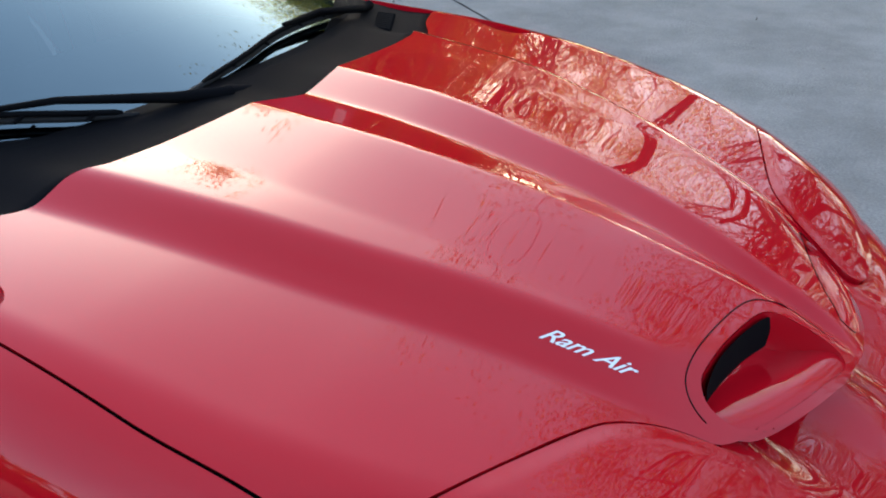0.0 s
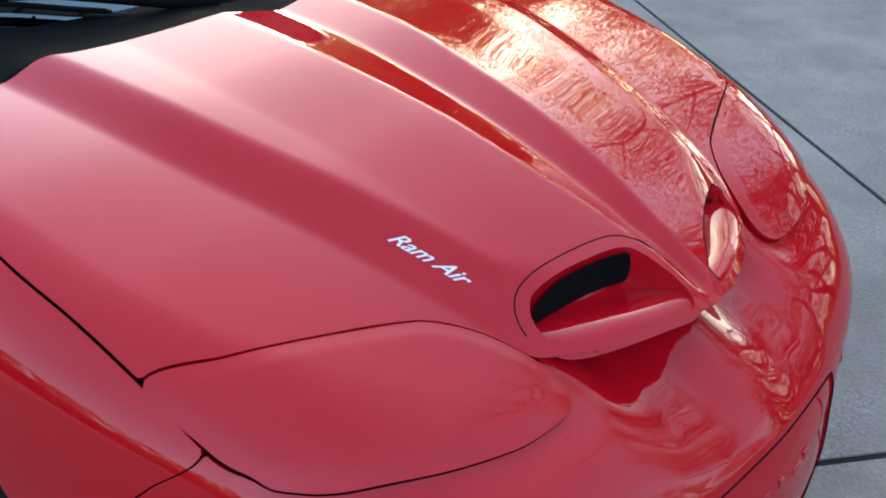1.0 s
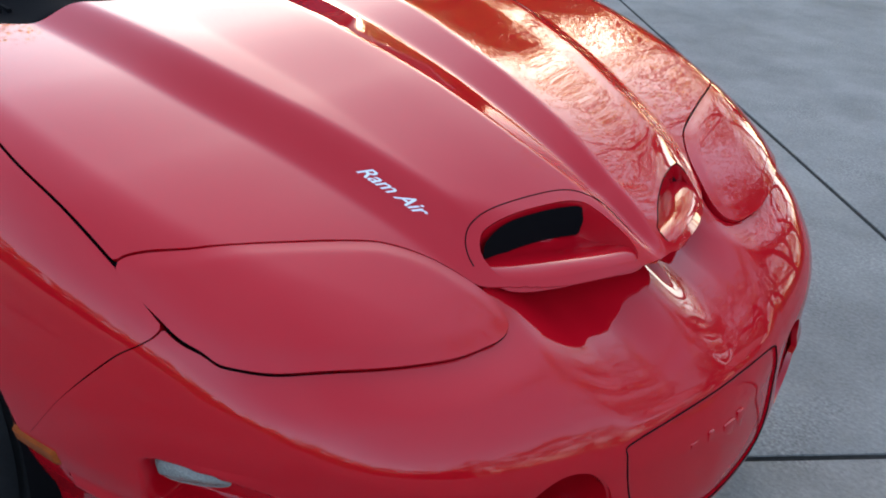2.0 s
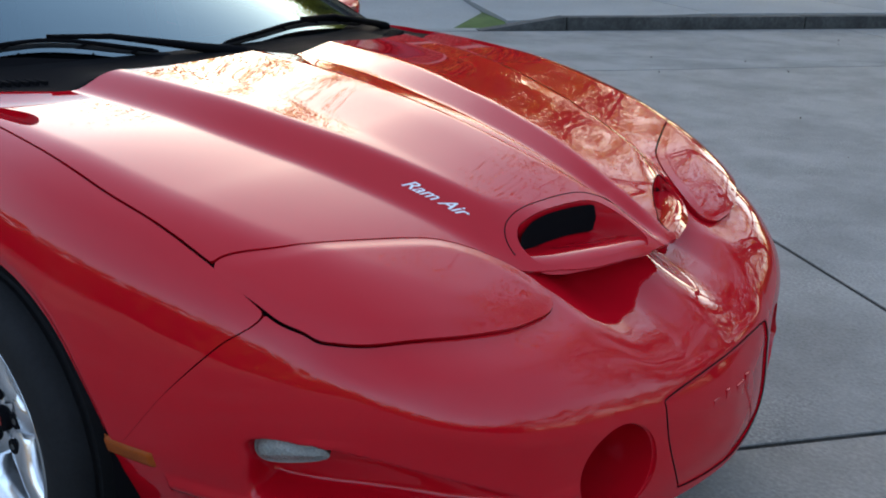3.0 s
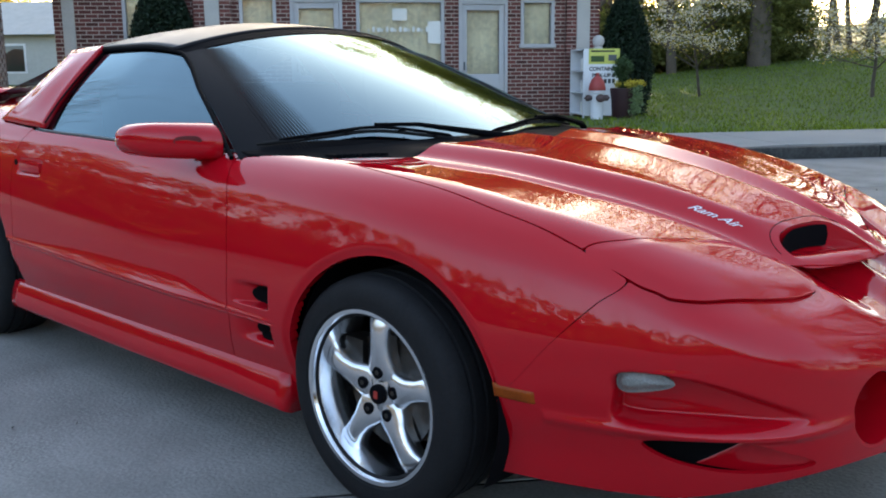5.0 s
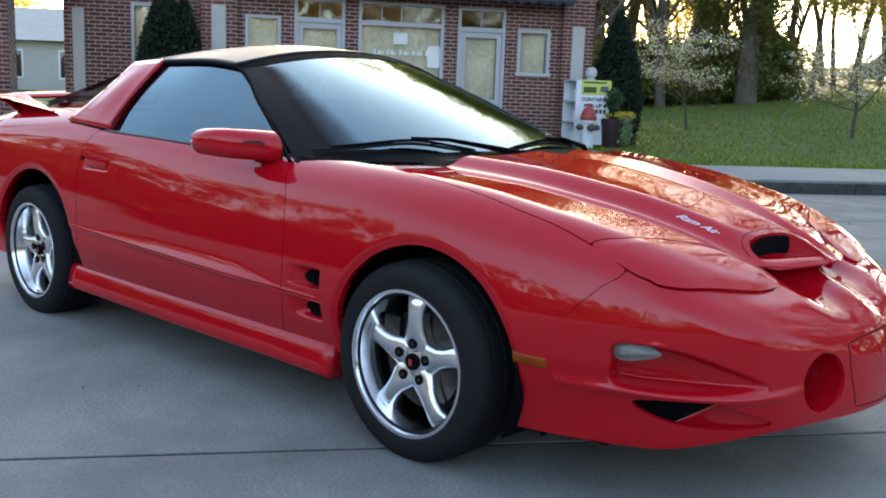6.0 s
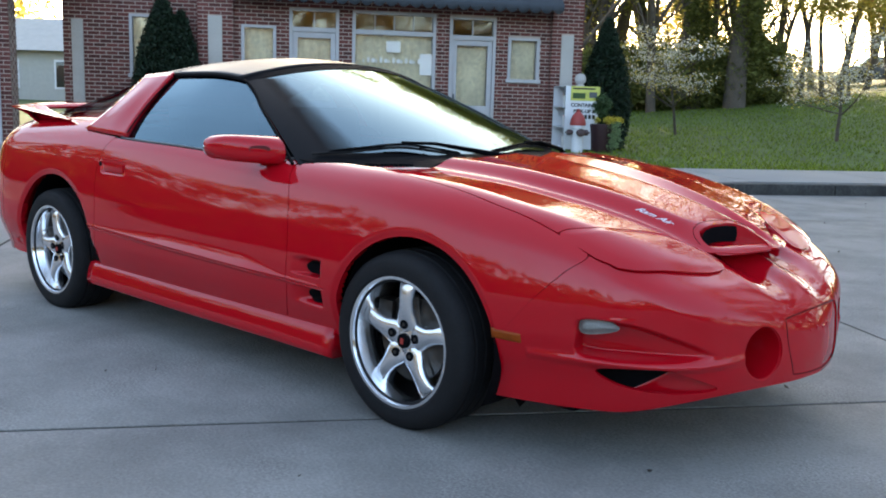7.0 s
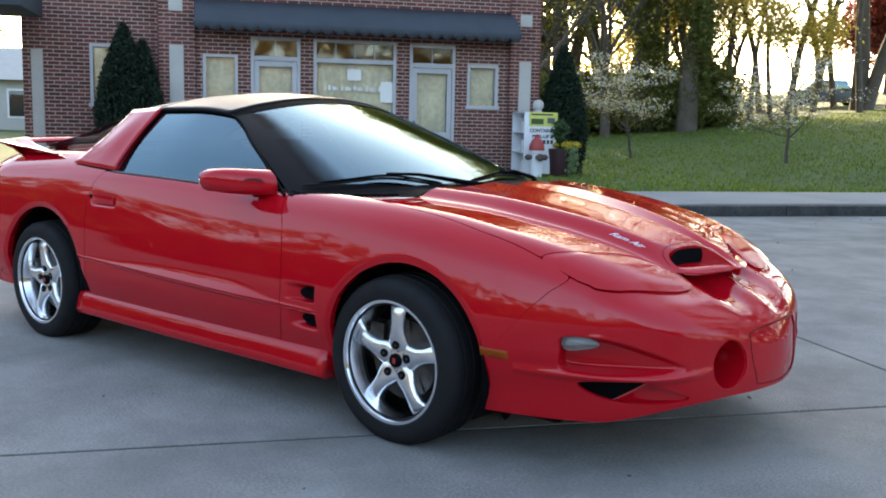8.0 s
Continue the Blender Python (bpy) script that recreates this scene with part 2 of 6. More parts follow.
def lathe(profile, n=64, axis="y"):
    """A ring of quads from a profile of (radius, offset along the axis)."""
    bm = bmesh.new()
    rings = []
    for k in range(n):
        a = 2 * math.pi * k / n
        rings.append([bm.verts.new((r * math.cos(a), o, r * math.sin(a)) if axis == "y" else (r * math.cos(a), r * math.sin(a), o)) for r, o in profile])
    for k in range(n):
        p, q = rings[k], rings[(k + 1) % n]
        for i in range(len(profile) - 1):
            bm.faces.new((p[i], q[i], q[i + 1], p[i + 1]))
    bmesh.ops.remove_doubles(bm, verts=bm.verts, dist=1e-5)
    bmesh.ops.recalc_face_normals(bm, faces=bm.faces)
    return bm


def tube(points, radii, n=8, bm=None, caps=True):
    """A round bar along points, of the given radii."""
    bm = bm or bmesh.new()
    pts = [Vector(p) for p in points]
    rings = []
    for i, p in enumerate(pts):
        d = (pts[min(i + 1, len(pts) - 1)] - pts[max(i - 1, 0)]).normalized()
        s = d.cross(Vector((0, 0, 1)) if abs(d.z) < 0.95 else Vector((1, 0, 0))).normalized()
        t = s.cross(d)
        rings.append([bm.verts.new(p + (s * math.cos(2 * math.pi * k / n) + t * math.sin(2 * math.pi * k / n)) * radii[i]) for k in range(n)])
    for a, b in zip(rings, rings[1:]):
        for k in range(n):
            bm.faces.new((a[k], a[(k + 1) % n], b[(k + 1) % n], b[k]))
    if caps:
        bm.faces.new(rings[0])
        bm.faces.new(rings[-1][::-1])
    return bm


def smooth_loop(points, n=240):
    """A closed, rounded line through a few corners."""
    p = np.array(points, float)
    m = len(p)
    t = np.linspace(0, m, n, endpoint=False)
    i = t.astype(int)
    f = (t - i)[:, None]
    a, b, c, d = p[(i - 1) % m], p[i], p[(i + 1) % m], p[(i + 2) % m]
    return 0.5 * (2 * b + (c - a) * f + (2 * a - 5 * b + 4 * c - d) * f ** 2 + (3 * b - a - 3 * c + d) * f ** 3)


def inside(loop, x, y):
    """Signed distance to a closed line: above nought within it."""
    shape = np.shape(x)
    q = np.stack([np.ravel(x), np.ravel(y)], -1)
    best = np.full(len(q), 1e9)
    odd = np.zeros(len(q), bool)
    for a, b in zip(loop, np.roll(loop, -1, 0)):
        e = b - a
        w = q - a
        t = np.clip((w @ e) / max(e @ e, 1e-12), 0, 1)
        best = np.minimum(best, ((w - t[:, None] * e) ** 2).sum(1))
        cross = (a[1] > q[:, 1]) != (b[1] > q[:, 1])
        if abs(e[1]) > 1e-12:
            odd ^= cross & (q[:, 0] < a[0] + (q[:, 1] - a[1]) * e[0] / e[1])
    return (np.where(odd, 1, -1) * np.sqrt(best)).reshape(shape)


def panel(name, points, keep, mat, parent, flip=False, lip=0.014, label="", out=None):
    """The part of a grid of points where keep is above nought, cut along that line and folded inwards at its edge."""
    nu, nv = keep.shape
    verts, faces, ids, cuts = [], [], {}, {}

    def corner(i, j):
        if (i, j) not in ids:
            ids[(i, j)] = len(verts)
            verts.append(points[i, j])
        return ids[(i, j)]

    def cut(a, b):
        key = (a, b) if a < b else (b, a)
        if key not in cuts:
            ka, kb = keep[key[0]], keep[key[1]]
            f = min(max(ka / (ka - kb), 0.02), 0.98)
            cuts[key] = len(verts)
            verts.append(points[key[0]] * (1 - f) + points[key[1]] * f)
        return cuts[key]

    inner = keep > 0
    some = inner[:-1, :-1].astype(int) + inner[1:, :-1] + inner[1:, 1:] + inner[:-1, 1:]
    for i, j in zip(*np.nonzero(some)):
        ring = [(i, j), (i + 1, j), (i + 1, j + 1), (i, j + 1)]
        if some[i, j] == 4:
            face = [corner(*c) for c in ring]
        else:
            face = []
            for k in range(4):
                a, b = ring[k], ring[(k + 1) % 4]
                if inner[a]:
                    face.append(corner(*a))
                if inner[a] != inner[b]:
                    face.append(cut(a, b))
        if len(face) > 2:
            faces.append(face[::-1] if flip else face)
    bm = bmesh.new()
    vs = [bm.verts.new(v) for v in verts]
    for f in faces:
        try:
            bm.faces.new([vs[k] for k in f])
        except ValueError:
            pass
    bmesh.ops.remove_doubles(bm, verts=bm.verts, dist=2e-4)
    bm.normal_update()
    for f in bm.faces:
        f.smooth = True
    edge = [e for e in bm.edges if len(e.link_faces) == 1]
    if lip and edge:
        normals = {v: v.normal.copy() for e in edge for v in e.verts}
        made = bmesh.ops.extrude_edge_only(bm, edges=edge)["geom"]
        ring = [g for g in made if isinstance(g, bmesh.types.BMVert)]
        old = sorted(normals, key=lambda v: v.index)
        near = {tuple(round(c, 5) for c in v.co): normals[v] for v in old}
        for v in ring:
            v.co -= near.get(tuple(round(c, 5) for c in v.co), Vector((0, 0, 1))) * lip
        for e in edge:
            e.smooth = False
    me = bpy.data.meshes.new(name)
    bm.to_mesh(me)
    bm.free()
    me.materials.append(mat)
    ob = new(name, me)
    ob.parent = parent
    return tagged(ob, label)


# ---- form of the car's body: x forwards, y to its left, z up, the front axle at x = 0 ----
def curve(x, xs, ys):
    """Smooth curve through a few knots (monotone Hermite)."""
    xs, ys = np.array(xs, float), np.array(ys, float)
    d = np.diff(ys) / np.diff(xs)
    m = np.zeros(len(xs))
    m[0], m[-1] = d[0], d[-1]
    same = d[:-1] * d[1:] > 0
    m[1:-1] = np.where(same, 2 * d[:-1] * d[1:] / np.where(same, d[:-1] + d[1:], 1), 0)
    x = np.clip(np.asarray(x, float), xs[0], xs[-1])
    i = np.clip(np.searchsorted(xs, x) - 1, 0, len(xs) - 2)
    h = xs[i + 1] - xs[i]
    t = (x - xs[i]) / h
    return ((1 + 2 * t) * (1 - t) ** 2 * ys[i] + t * (1 - t) ** 2 * h * m[i]
            + t * t * (3 - 2 * t) * ys[i + 1] + t * t * (t - 1) * h * m[i + 1])


def step(x, a, b):
    t = np.clip((x - a) / (b - a), 0, 1)
    return t * t * (3 - 2 * t)


NOSE, TAIL = -0.30, -2.90


def half_width(x, z):
    """Half the body's width along the flank at height z."""
    low = curve(z, (0.10, 0.20, 0.27, 0.36, 0.44, 0.50, 0.62, 0.74, 0.86, 1.00), (0.86, 0.885, 0.895, 0.928, 0.948, 0.950, 0.938, 0.912, 0.872, 0.80))
    back = step(x, -0.9, -2.4) * step(z, 0.5, 0.95) * 0.035
    return low + back


def flank(x, y, z):
    """Outwards distance, roughly, from the walls of the body in plan."""
    b = half_width(x, z)
    a = curve(z, (0.10, 0.20, 0.27, 0.32, 0.45, 0.52, 0.58, 0.65, 0.75), (1.36, 1.40, 1.425, 1.43, 1.42, 1.422, 1.41, 1.372, 1.31))
    r = curve(z, (0.15, 0.35, 0.60, 0.95), (0.60, 0.66, 0.70, 0.62))
    ay = np.abs(y)
    beak = 0.024 * np.minimum(ay * ay / (ay + 0.06) / 0.23, 1) * (1 - step(ay, 0.32, 0.62)) * step(x, 0.4, 0.7)
    u = np.maximum(x + beak - NOSE, 0) / a + np.maximum(TAIL - x, 0) / r
    return b * ((u ** 2.6 + (np.abs(y) / b) ** 2.6) ** (1 / 2.6) - 1)


def bulge(x, y):
    """The two raised channels of the hood, each running from the cowl to its scoop."""
    ay = np.abs(y)
    out = curve(x, (-0.4, -0.2, 0.2, 0.57, 0.80, 0.95), (0.595, 0.565, 0.508, 0.410, 0.338, 0.285))
    rise = 1 - (1 - np.clip((ay - 0.008) / 0.15, 0, 1)) ** 2
    up = np.maximum(0.88 + 0.12 * rise, step(x, 0.55, 0.85)) * (1 - step(ay, out - 0.10 - 0.02 * step(x, 0.70, 0.88), out))
    return up * curve(x, (-0.4, 0.3, 0.7, 0.83, 0.95), (0.038, 0.042, 0.046, 0.055, 0.070))


def plain(x, y):
    """Height of the upper surface: hood, fender tops, belt and tail."""
    z = curve(x, (-3.7, -3.4, -2.9, -2.3, -1.6, -0.9, -0.4, -0.2, 0.1, 0.4, 0.55, 0.70, 0.81, 0.90, 1.0, 1.08, 1.2),
              (0.86, 0.93, 0.985, 1.005, 0.985, 0.915, 0.895, 0.888, 0.868, 0.818, 0.780, 0.730, 0.678, 0.625, 0.575, 0.53, 0.45))
    return z - 0.012 * np.abs(y / 0.8) ** 2.5 * step(x, -0.3, 0.5)


def deck(x, y):
    """Height of the upper surface with the hood's channels, their inner crests and the scoops' level lip."""
    ay = np.abs(y)
    crest = curve(x, (-0.2, 0.16, 0.37, 0.65, 0.80, 0.94), (0.130, 0.115, 0.092, 0.064, 0.036, 0.020))
    high = curve(x, (-0.4, -0.1, 0.3, 0.64, 0.80, 0.87, 0.945), (0.013, 0.014, 0.015, 0.016, 0.018, 0.016, 0.0))
    ridge = np.where(ay < crest, (ay / crest) ** 1.3, (1 - np.clip((ay - crest) / 0.22, 0, 1)) ** 1.35)
    z = plain(x, y) + bulge(x, y)
    lip = 0.677 + 0.80 * (0.943 - 0.24 * ay - 0.55 * ay * ay - x)
    h = np.clip(0.5 + (lip - z) / 0.03, 0, 1)
    scoop = lip + (z - lip) * h - 0.0075 * h * (1 - h) * 2
    near = step(x, 0.68, 0.76) * (1 - step(ay, 0.30, 0.36))
    return z + (np.minimum(scoop, z) - z) * near + high * ridge


def body(x, y, z):
    """Below nought inside the body, above it outside."""
    r = curve(x, (-3.8, -2.5, -0.8, 0.2, 0.7, 1.1), (0.16, 0.14, 0.09, 0.11, 0.09, 0.09))
    p, q = flank(x, y, z) + r, (z - deck(x, y)) * 0.93 + r
    return np.where((p > 0) & (q > 0), np.sqrt(np.maximum(p, 0) ** 2 + np.maximum(q, 0) ** 2), np.maximum(p, q)) - r


def meet(o, d, near, far, steps=90, f=body):
    """Where rays from o along d first enter the body between the two distances."""
    o, d = np.asarray(o, float), np.asarray(d, float)
    shape = np.broadcast(o[..., 0], d[..., 0]).shape
    lo = np.full(shape, float(near))
    hi = np.full(shape, float(far))
    found = np.zeros(shape, bool)
    last = lo.copy()
    for k in np.linspace(near, far, steps)[1:]:
        p = o + d * k
        now = (f(p[..., 0], p[..., 1], p[..., 2]) <= 0) & ~found
        lo, hi = np.where(now, last, lo), np.where(now, k, hi)
        found |= now
        last = np.full(shape, k)
    for _ in range(24):
        mid = (lo + hi) / 2
        p = o + d * mid[..., None]
        inside = f(p[..., 0], p[..., 1], p[..., 2]) <= 0
        lo, hi = np.where(inside, lo, mid), np.where(inside, mid, hi)
    return o + d * ((lo + hi) / 2)[..., None]

# ---- the car: outlines of its panels ----
LID = smooth_loop([(0.545, 0.759), (0.597, 0.666), (0.638, 0.560), (0.683, 0.446), (0.710, 0.398), (0.757, 0.352), (0.813, 0.318), (0.853, 0.301),
                   (0.885, 0.303), (0.902, 0.328), (0.903, 0.370), (0.893, 0.440), (0.856, 0.548), (0.800, 0.651), (0.746, 0.707), (0.711, 0.725), (0.656, 0.746)])
SCOOP = smooth_loop([(0.800, 0.281), (0.778, 0.266), (0.777, 0.235), (0.788, 0.150), (0.806, 0.075), (0.835, 0.052), (0.905, 0.036), (0.929, 0.050),
                     (0.914, 0.112), (0.881, 0.200), (0.843, 0.266)])
SCOOP_FAR = smooth_loop([(0.800, 0.281), (0.785, 0.272), (0.790, 0.245), (0.822, 0.165), (0.858, 0.100), (0.890, 0.058), (0.905, 0.040), (0.929, 0.050), (0.914, 0.112), (0.881, 0.200), (0.843, 0.266)])
SCOOP_RIM = smooth_loop([(0.800, 0.300), (0.766, 0.288), (0.757, 0.250), (0.766, 0.150), (0.786, 0.066), (0.826, 0.032), (0.905, 0.014), (0.940, 0.030),
                         (0.926, 0.115), (0.894, 0.212), (0.850, 0.284)])
POCKET = smooth_loop([(0.795, 0.492), (0.715, 0.482), (0.625, 0.442), (0.545, 0.405), (0.505, 0.388), (0.560, 0.374), (0.650, 0.364), (0.745, 0.362), (0.792, 0.378), (0.803, 0.440)])
INTAKE = smooth_loop([(0.752, 0.334), (0.655, 0.347), (0.595, 0.324), (0.500, 0.280), (0.565, 0.264), (0.650, 0.264), (0.718, 0.288)])
LAMP = smooth_loop([(0.652, 0.452), (0.654, 0.480), (0.676, 0.494), (0.710, 0.492), (0.742, 0.480), (0.760, 0.466), (0.748, 0.454), (0.710, 0.444), (0.670, 0.440)])
PLATE = smooth_loop([(-0.20, 0.476), (0, 0.484), (0.20, 0.476), (0.226, 0.455), (0.218, 0.38), (0.190, 0.300), (0.165, 0.284), (0, 0.276), (-0.165, 0.284), (-0.190, 0.300), (-0.218, 0.38), (-0.226, 0.455)])
SLOT = smooth_loop([(-0.215, 0.779), (-0.150, 0.748), (-0.095, 0.724), (-0.055, 0.715), (-0.018, 0.722), (0.006, 0.740), (0.004, 0.756), (-0.030, 0.766), (-0.110, 0.777)], 120)
ARCH_FRONT, ARCH_REAR = (0.045, 0.335, 0.350), (-2.465, 0.318, 0.396)


def gap_y(x):
    return curve(x, (-0.66, -0.60, -0.54, -0.46, -0.37, 0.0, 0.27, 0.42, 0.55, 0.655, 0.75), (0.842, 0.822, 0.806, 0.788, 0.770, 0.791, 0.787, 0.773, 0.7585, 0.7455, 0.70))


def hood_front(y):
    return curve(np.abs(y), (0, 0.07, 0.17, 0.27, 0.318, 0.352, 0.40, 0.446, 0.56, 0.666, 0.759, 0.80),
                 (0.947, 0.938, 0.908, 0.852, 0.815, 0.757, 0.710, 0.683, 0.638, 0.597, 0.545, 0.52))


def hood_rear(y):
    return curve(np.abs(y), (0, 0.04, 0.12, 0.30, 0.43, 0.50, 0.57, 0.67, 0.80), (-0.098, -0.102, -0.112, -0.128, -0.140, -0.172, -0.186, -0.252, -0.304))


def door_front(z):
    return curve(z, (0.28, 0.42, 0.54, 0.72, 0.88), (-0.617, -0.572, -0.565, -0.592, -0.648))


def door_rear(z):
    return curve(z, (0.28, 0.53, 0.73, 0.85, 0.945), (-2.06, -2.022, -2.035, -2.01, -1.93))


def seam(z):
    return curve(z, (0.36, 0.45, 0.548, 0.589, 0.633, 0.679, 0.75), (0.37, 0.450, 0.531, 0.567, 0.607, 0.652, 0.652))


def belt_y(x):
    return curve(x, (-2.5, -1.9, -1.2, -0.66, -0.5), (0.835, 0.862, 0.846, 0.808, 0.785))


def belt_z(x):
    return meet(np.stack([x, belt_y(x), np.full_like(x, 1.4)], -1), np.array([0.0, 0.0, -1.0]), 0.2, 1.2, 60)[..., 2]


def lower_body(x, y, z):
    """The nose without the hood's raised channels."""
    r = curve(x, (-3.8, -2.5, -0.8, 0.2, 0.7, 1.1), (0.16, 0.14, 0.09, 0.11, 0.09, 0.09))
    p, q = flank(x, y, z) + r, (z - plain(x, y)) * 0.93 + r
    return np.where((p > 0) & (q > 0), np.sqrt(np.maximum(p, 0) ** 2 + np.maximum(q, 0) ** 2), np.maximum(p, q)) - r


def from_above(xs, ys, f=body):
    x, y = np.meshgrid(xs, ys, indexing="ij")
    o = np.stack([x, y, np.full_like(x, 1.4)], -1)
    return meet(o, np.array([0.0, 0.0, -1.0]), 0.2, 1.25, 60, f)


def from_side(xs, angles, s, f=body):
    x, a = np.meshgrid(xs, np.radians(angles), indexing="ij")
    d = np.stack([np.zeros_like(x), s * np.cos(a), np.sin(a)], -1)
    o = np.stack([x, np.full_like(x, s * 0.42), np.full_like(x, 0.45)], -1) + d
    return meet(o, -d, 0.05, 1.0, 60, f), -d


def rows_of(low, high):
    """Angles for from_side, close together along the sharp line of the flank."""
    return np.concatenate([np.arange(low, -3.0, 0.75), np.arange(-3.0, 7.0, 0.16), np.arange(7.0, high, 0.75)])


def from_end(centre, turns, rises, f):
    h, v = np.meshgrid(np.radians(turns), np.radians(rises), indexing="ij")
    d = np.stack([np.cos(h) * np.cos(v), np.sin(h) * np.cos(v), np.sin(v)], -1)
    return meet(np.array(centre) + 1.6 * d, -d, 0.05, 1.58, 80, f), -d


def waist(x, z):
    """Depth of the ledge below the sharp line along the flank."""
    d = (0.441 - 0.0245 * x) - z
    wide = curve(x, (-2.15, -1.95, -1.35, -0.85, -0.58, -0.40), (0.008, 0.012, 0.048, 0.056, 0.014, 0.010))
    flare = 0.36 * wide * np.clip((d + wide) / wide, 0, 1) ** 1.6
    moulding = 0.0075 * step(d, 0.0035, 0.0065) * (1 - step(d, 0.0095, 0.0125)) + 0.0045 * step(d, 0.013, 0.017) * (1 - step(d, 0.02, 0.09))
    return np.where(d < 0, -flare, -0.36 * wide * (1 - step(d, 0.0015, 0.030))) + moulding


car = thing("sports_car", "glossy red two-door sports coupe with black roof, parked on concrete", "car")
S = 0.0020  # half a panel gap


def seam_gap(z):
    """The bumper's seam closes towards its lower end."""
    return 0.0003 + (S - 0.0006) * step(z, 0.52, 0.62)



# hood with its two scoops
xs, ys = np.arange(-0.40, 0.985, 0.0075), np.linspace(-0.82, 0.82, 221)
P = from_above(xs, ys)
X, Y, Z = P[..., 0], P[..., 1], P[..., 2]
keep = np.minimum(gap_y(X) - np.abs(Y), np.minimum(hood_front(Y) - X, X - hood_rear(Y))) - S
keep = np.minimum(keep, -inside(LID, X, np.abs(Y)) - S)
keep = np.minimum(keep, np.where(Y < 0, -inside(SCOOP, X, np.abs(Y)), -inside(SCOOP_FAR, X, np.abs(Y))))
keep = np.minimum(keep, -inside(SLOT, X, np.abs(Y)))
hood = panel("hood", P, keep, RED, car, lip=0.009)

# sunken vent at each rear corner of the hood
for s in (-1, 1):
    def sunk(x):
        return 0.003 + 0.020 * step(x, -0.21, -0.05)
    P = from_above(np.arange(-0.235, 0.03, 0.006), s * np.arange(0.70, 0.80, 0.005))
    P[..., 2] -= sunk(P[..., 0])
    panel("hood_vent_floor", P, inside(SLOT, P[..., 0], np.abs(P[..., 1])) + 0.002, RED, hood, flip=s < 0, lip=0)
    top = meet(np.stack([SLOT[:, 0], s * SLOT[:, 1], np.full(len(SLOT), 1.4)], -1), np.array([0.0, 0.0, -1.0]), 0.2, 1.2, 60)
    v = [(x, y, z - d) for x, y, z in top for d in (0.001, float(sunk(x)) + 0.001)]
    k = len(SLOT)
    link("hood_vent_wall", v, [(2 * i, 2 * ((i + 1) % k), 2 * ((i + 1) % k) + 1, 2 * i + 1) for i in range(k)], RED, hood)

for s in (-1, 1):
    SIDE = SCOOP if s < 0 else SCOOP_FAR
    xs, ys = np.arange(0.745, 0.955, 0.005), np.arange(0.02, 0.31, 0.005)
    P = from_above(xs, s * ys)
    ins = inside(SIDE, P[..., 0], np.abs(P[..., 1]))
    fore = step(P[..., 0] - hood_front(P[..., 1]), -0.125, -0.012)
    P[..., 2] -= 0.062 * (1 - fore) + 0.004
    panel("scoop_floor", P, ins + 0.010, RED, hood, flip=s < 0, lip=0)
    # red walls of the mouth, and the dark mesh across its rear
    top = meet(np.stack([SIDE[:, 0], s * SIDE[:, 1], np.full(len(SIDE), 1.4)], -1), np.array([0.0, 0.0, -1.0]), 0.2, 1.2, 60)
    deep = 0.066 * (1 - step(SIDE[:, 0] - hood_front(SIDE[:, 1]), -0.125, -0.012)) + 0.006
    v = [(x, y, z - d) for (x, y, z), dd in zip(top, deep) for d in (0.002, dd)]
    k = len(SIDE)
    link("scoop_wall", v, [(2 * i, 2 * ((i + 1) % k), 2 * ((i + 1) % k) + 1, 2 * i + 1) for i in range(k)], RED, hood)
    t = np.linspace(0, 1, 40)
    ry = 0.058 + (0.274 - 0.058) * t
    rx = curve(ry, (0.05, 0.075, 0.15, 0.235, 0.262, 0.28), (0.820, 0.809, 0.791, 0.781, 0.783, 0.795)) + 0.003
    zt = meet(np.stack([rx, s * ry, np.full_like(rx, 1.4)], -1), np.array([0.0, 0.0, -1.0]), 0.2, 1.2, 60)[..., 2]
    round_end = np.sqrt(np.clip(1 - np.abs(2 * t - 1) ** 26, 0, 1))
    v = [(a, s * b, c - (0.033 if s < 0 else 0.055) + d * 0.028 * e) for a, b, c, e in zip(rx, ry, zt, round_end) for d in (1, -1)]
    link("scoop_mesh", v, [(2 * i, 2 * i + 2, 2 * i + 3, 2 * i + 1) for i in range(39)], GAP, hood, "black mesh in the scoop mouth")
    q = SCOOP_RIM[:128] if s < 0 else SCOOP_FAR[:150]
    line = meet(np.stack([q[:, 0], s * q[:, 1], np.full(len(q), 1.4)], -1), np.array([0.0, 0.0, -1.0]), 0.2, 1.2, 60)
    part("scoop_seam", tube([tuple(p) for p in line[::3]], [0.0011] * len(line[::3]), 6), TRIM, hood)

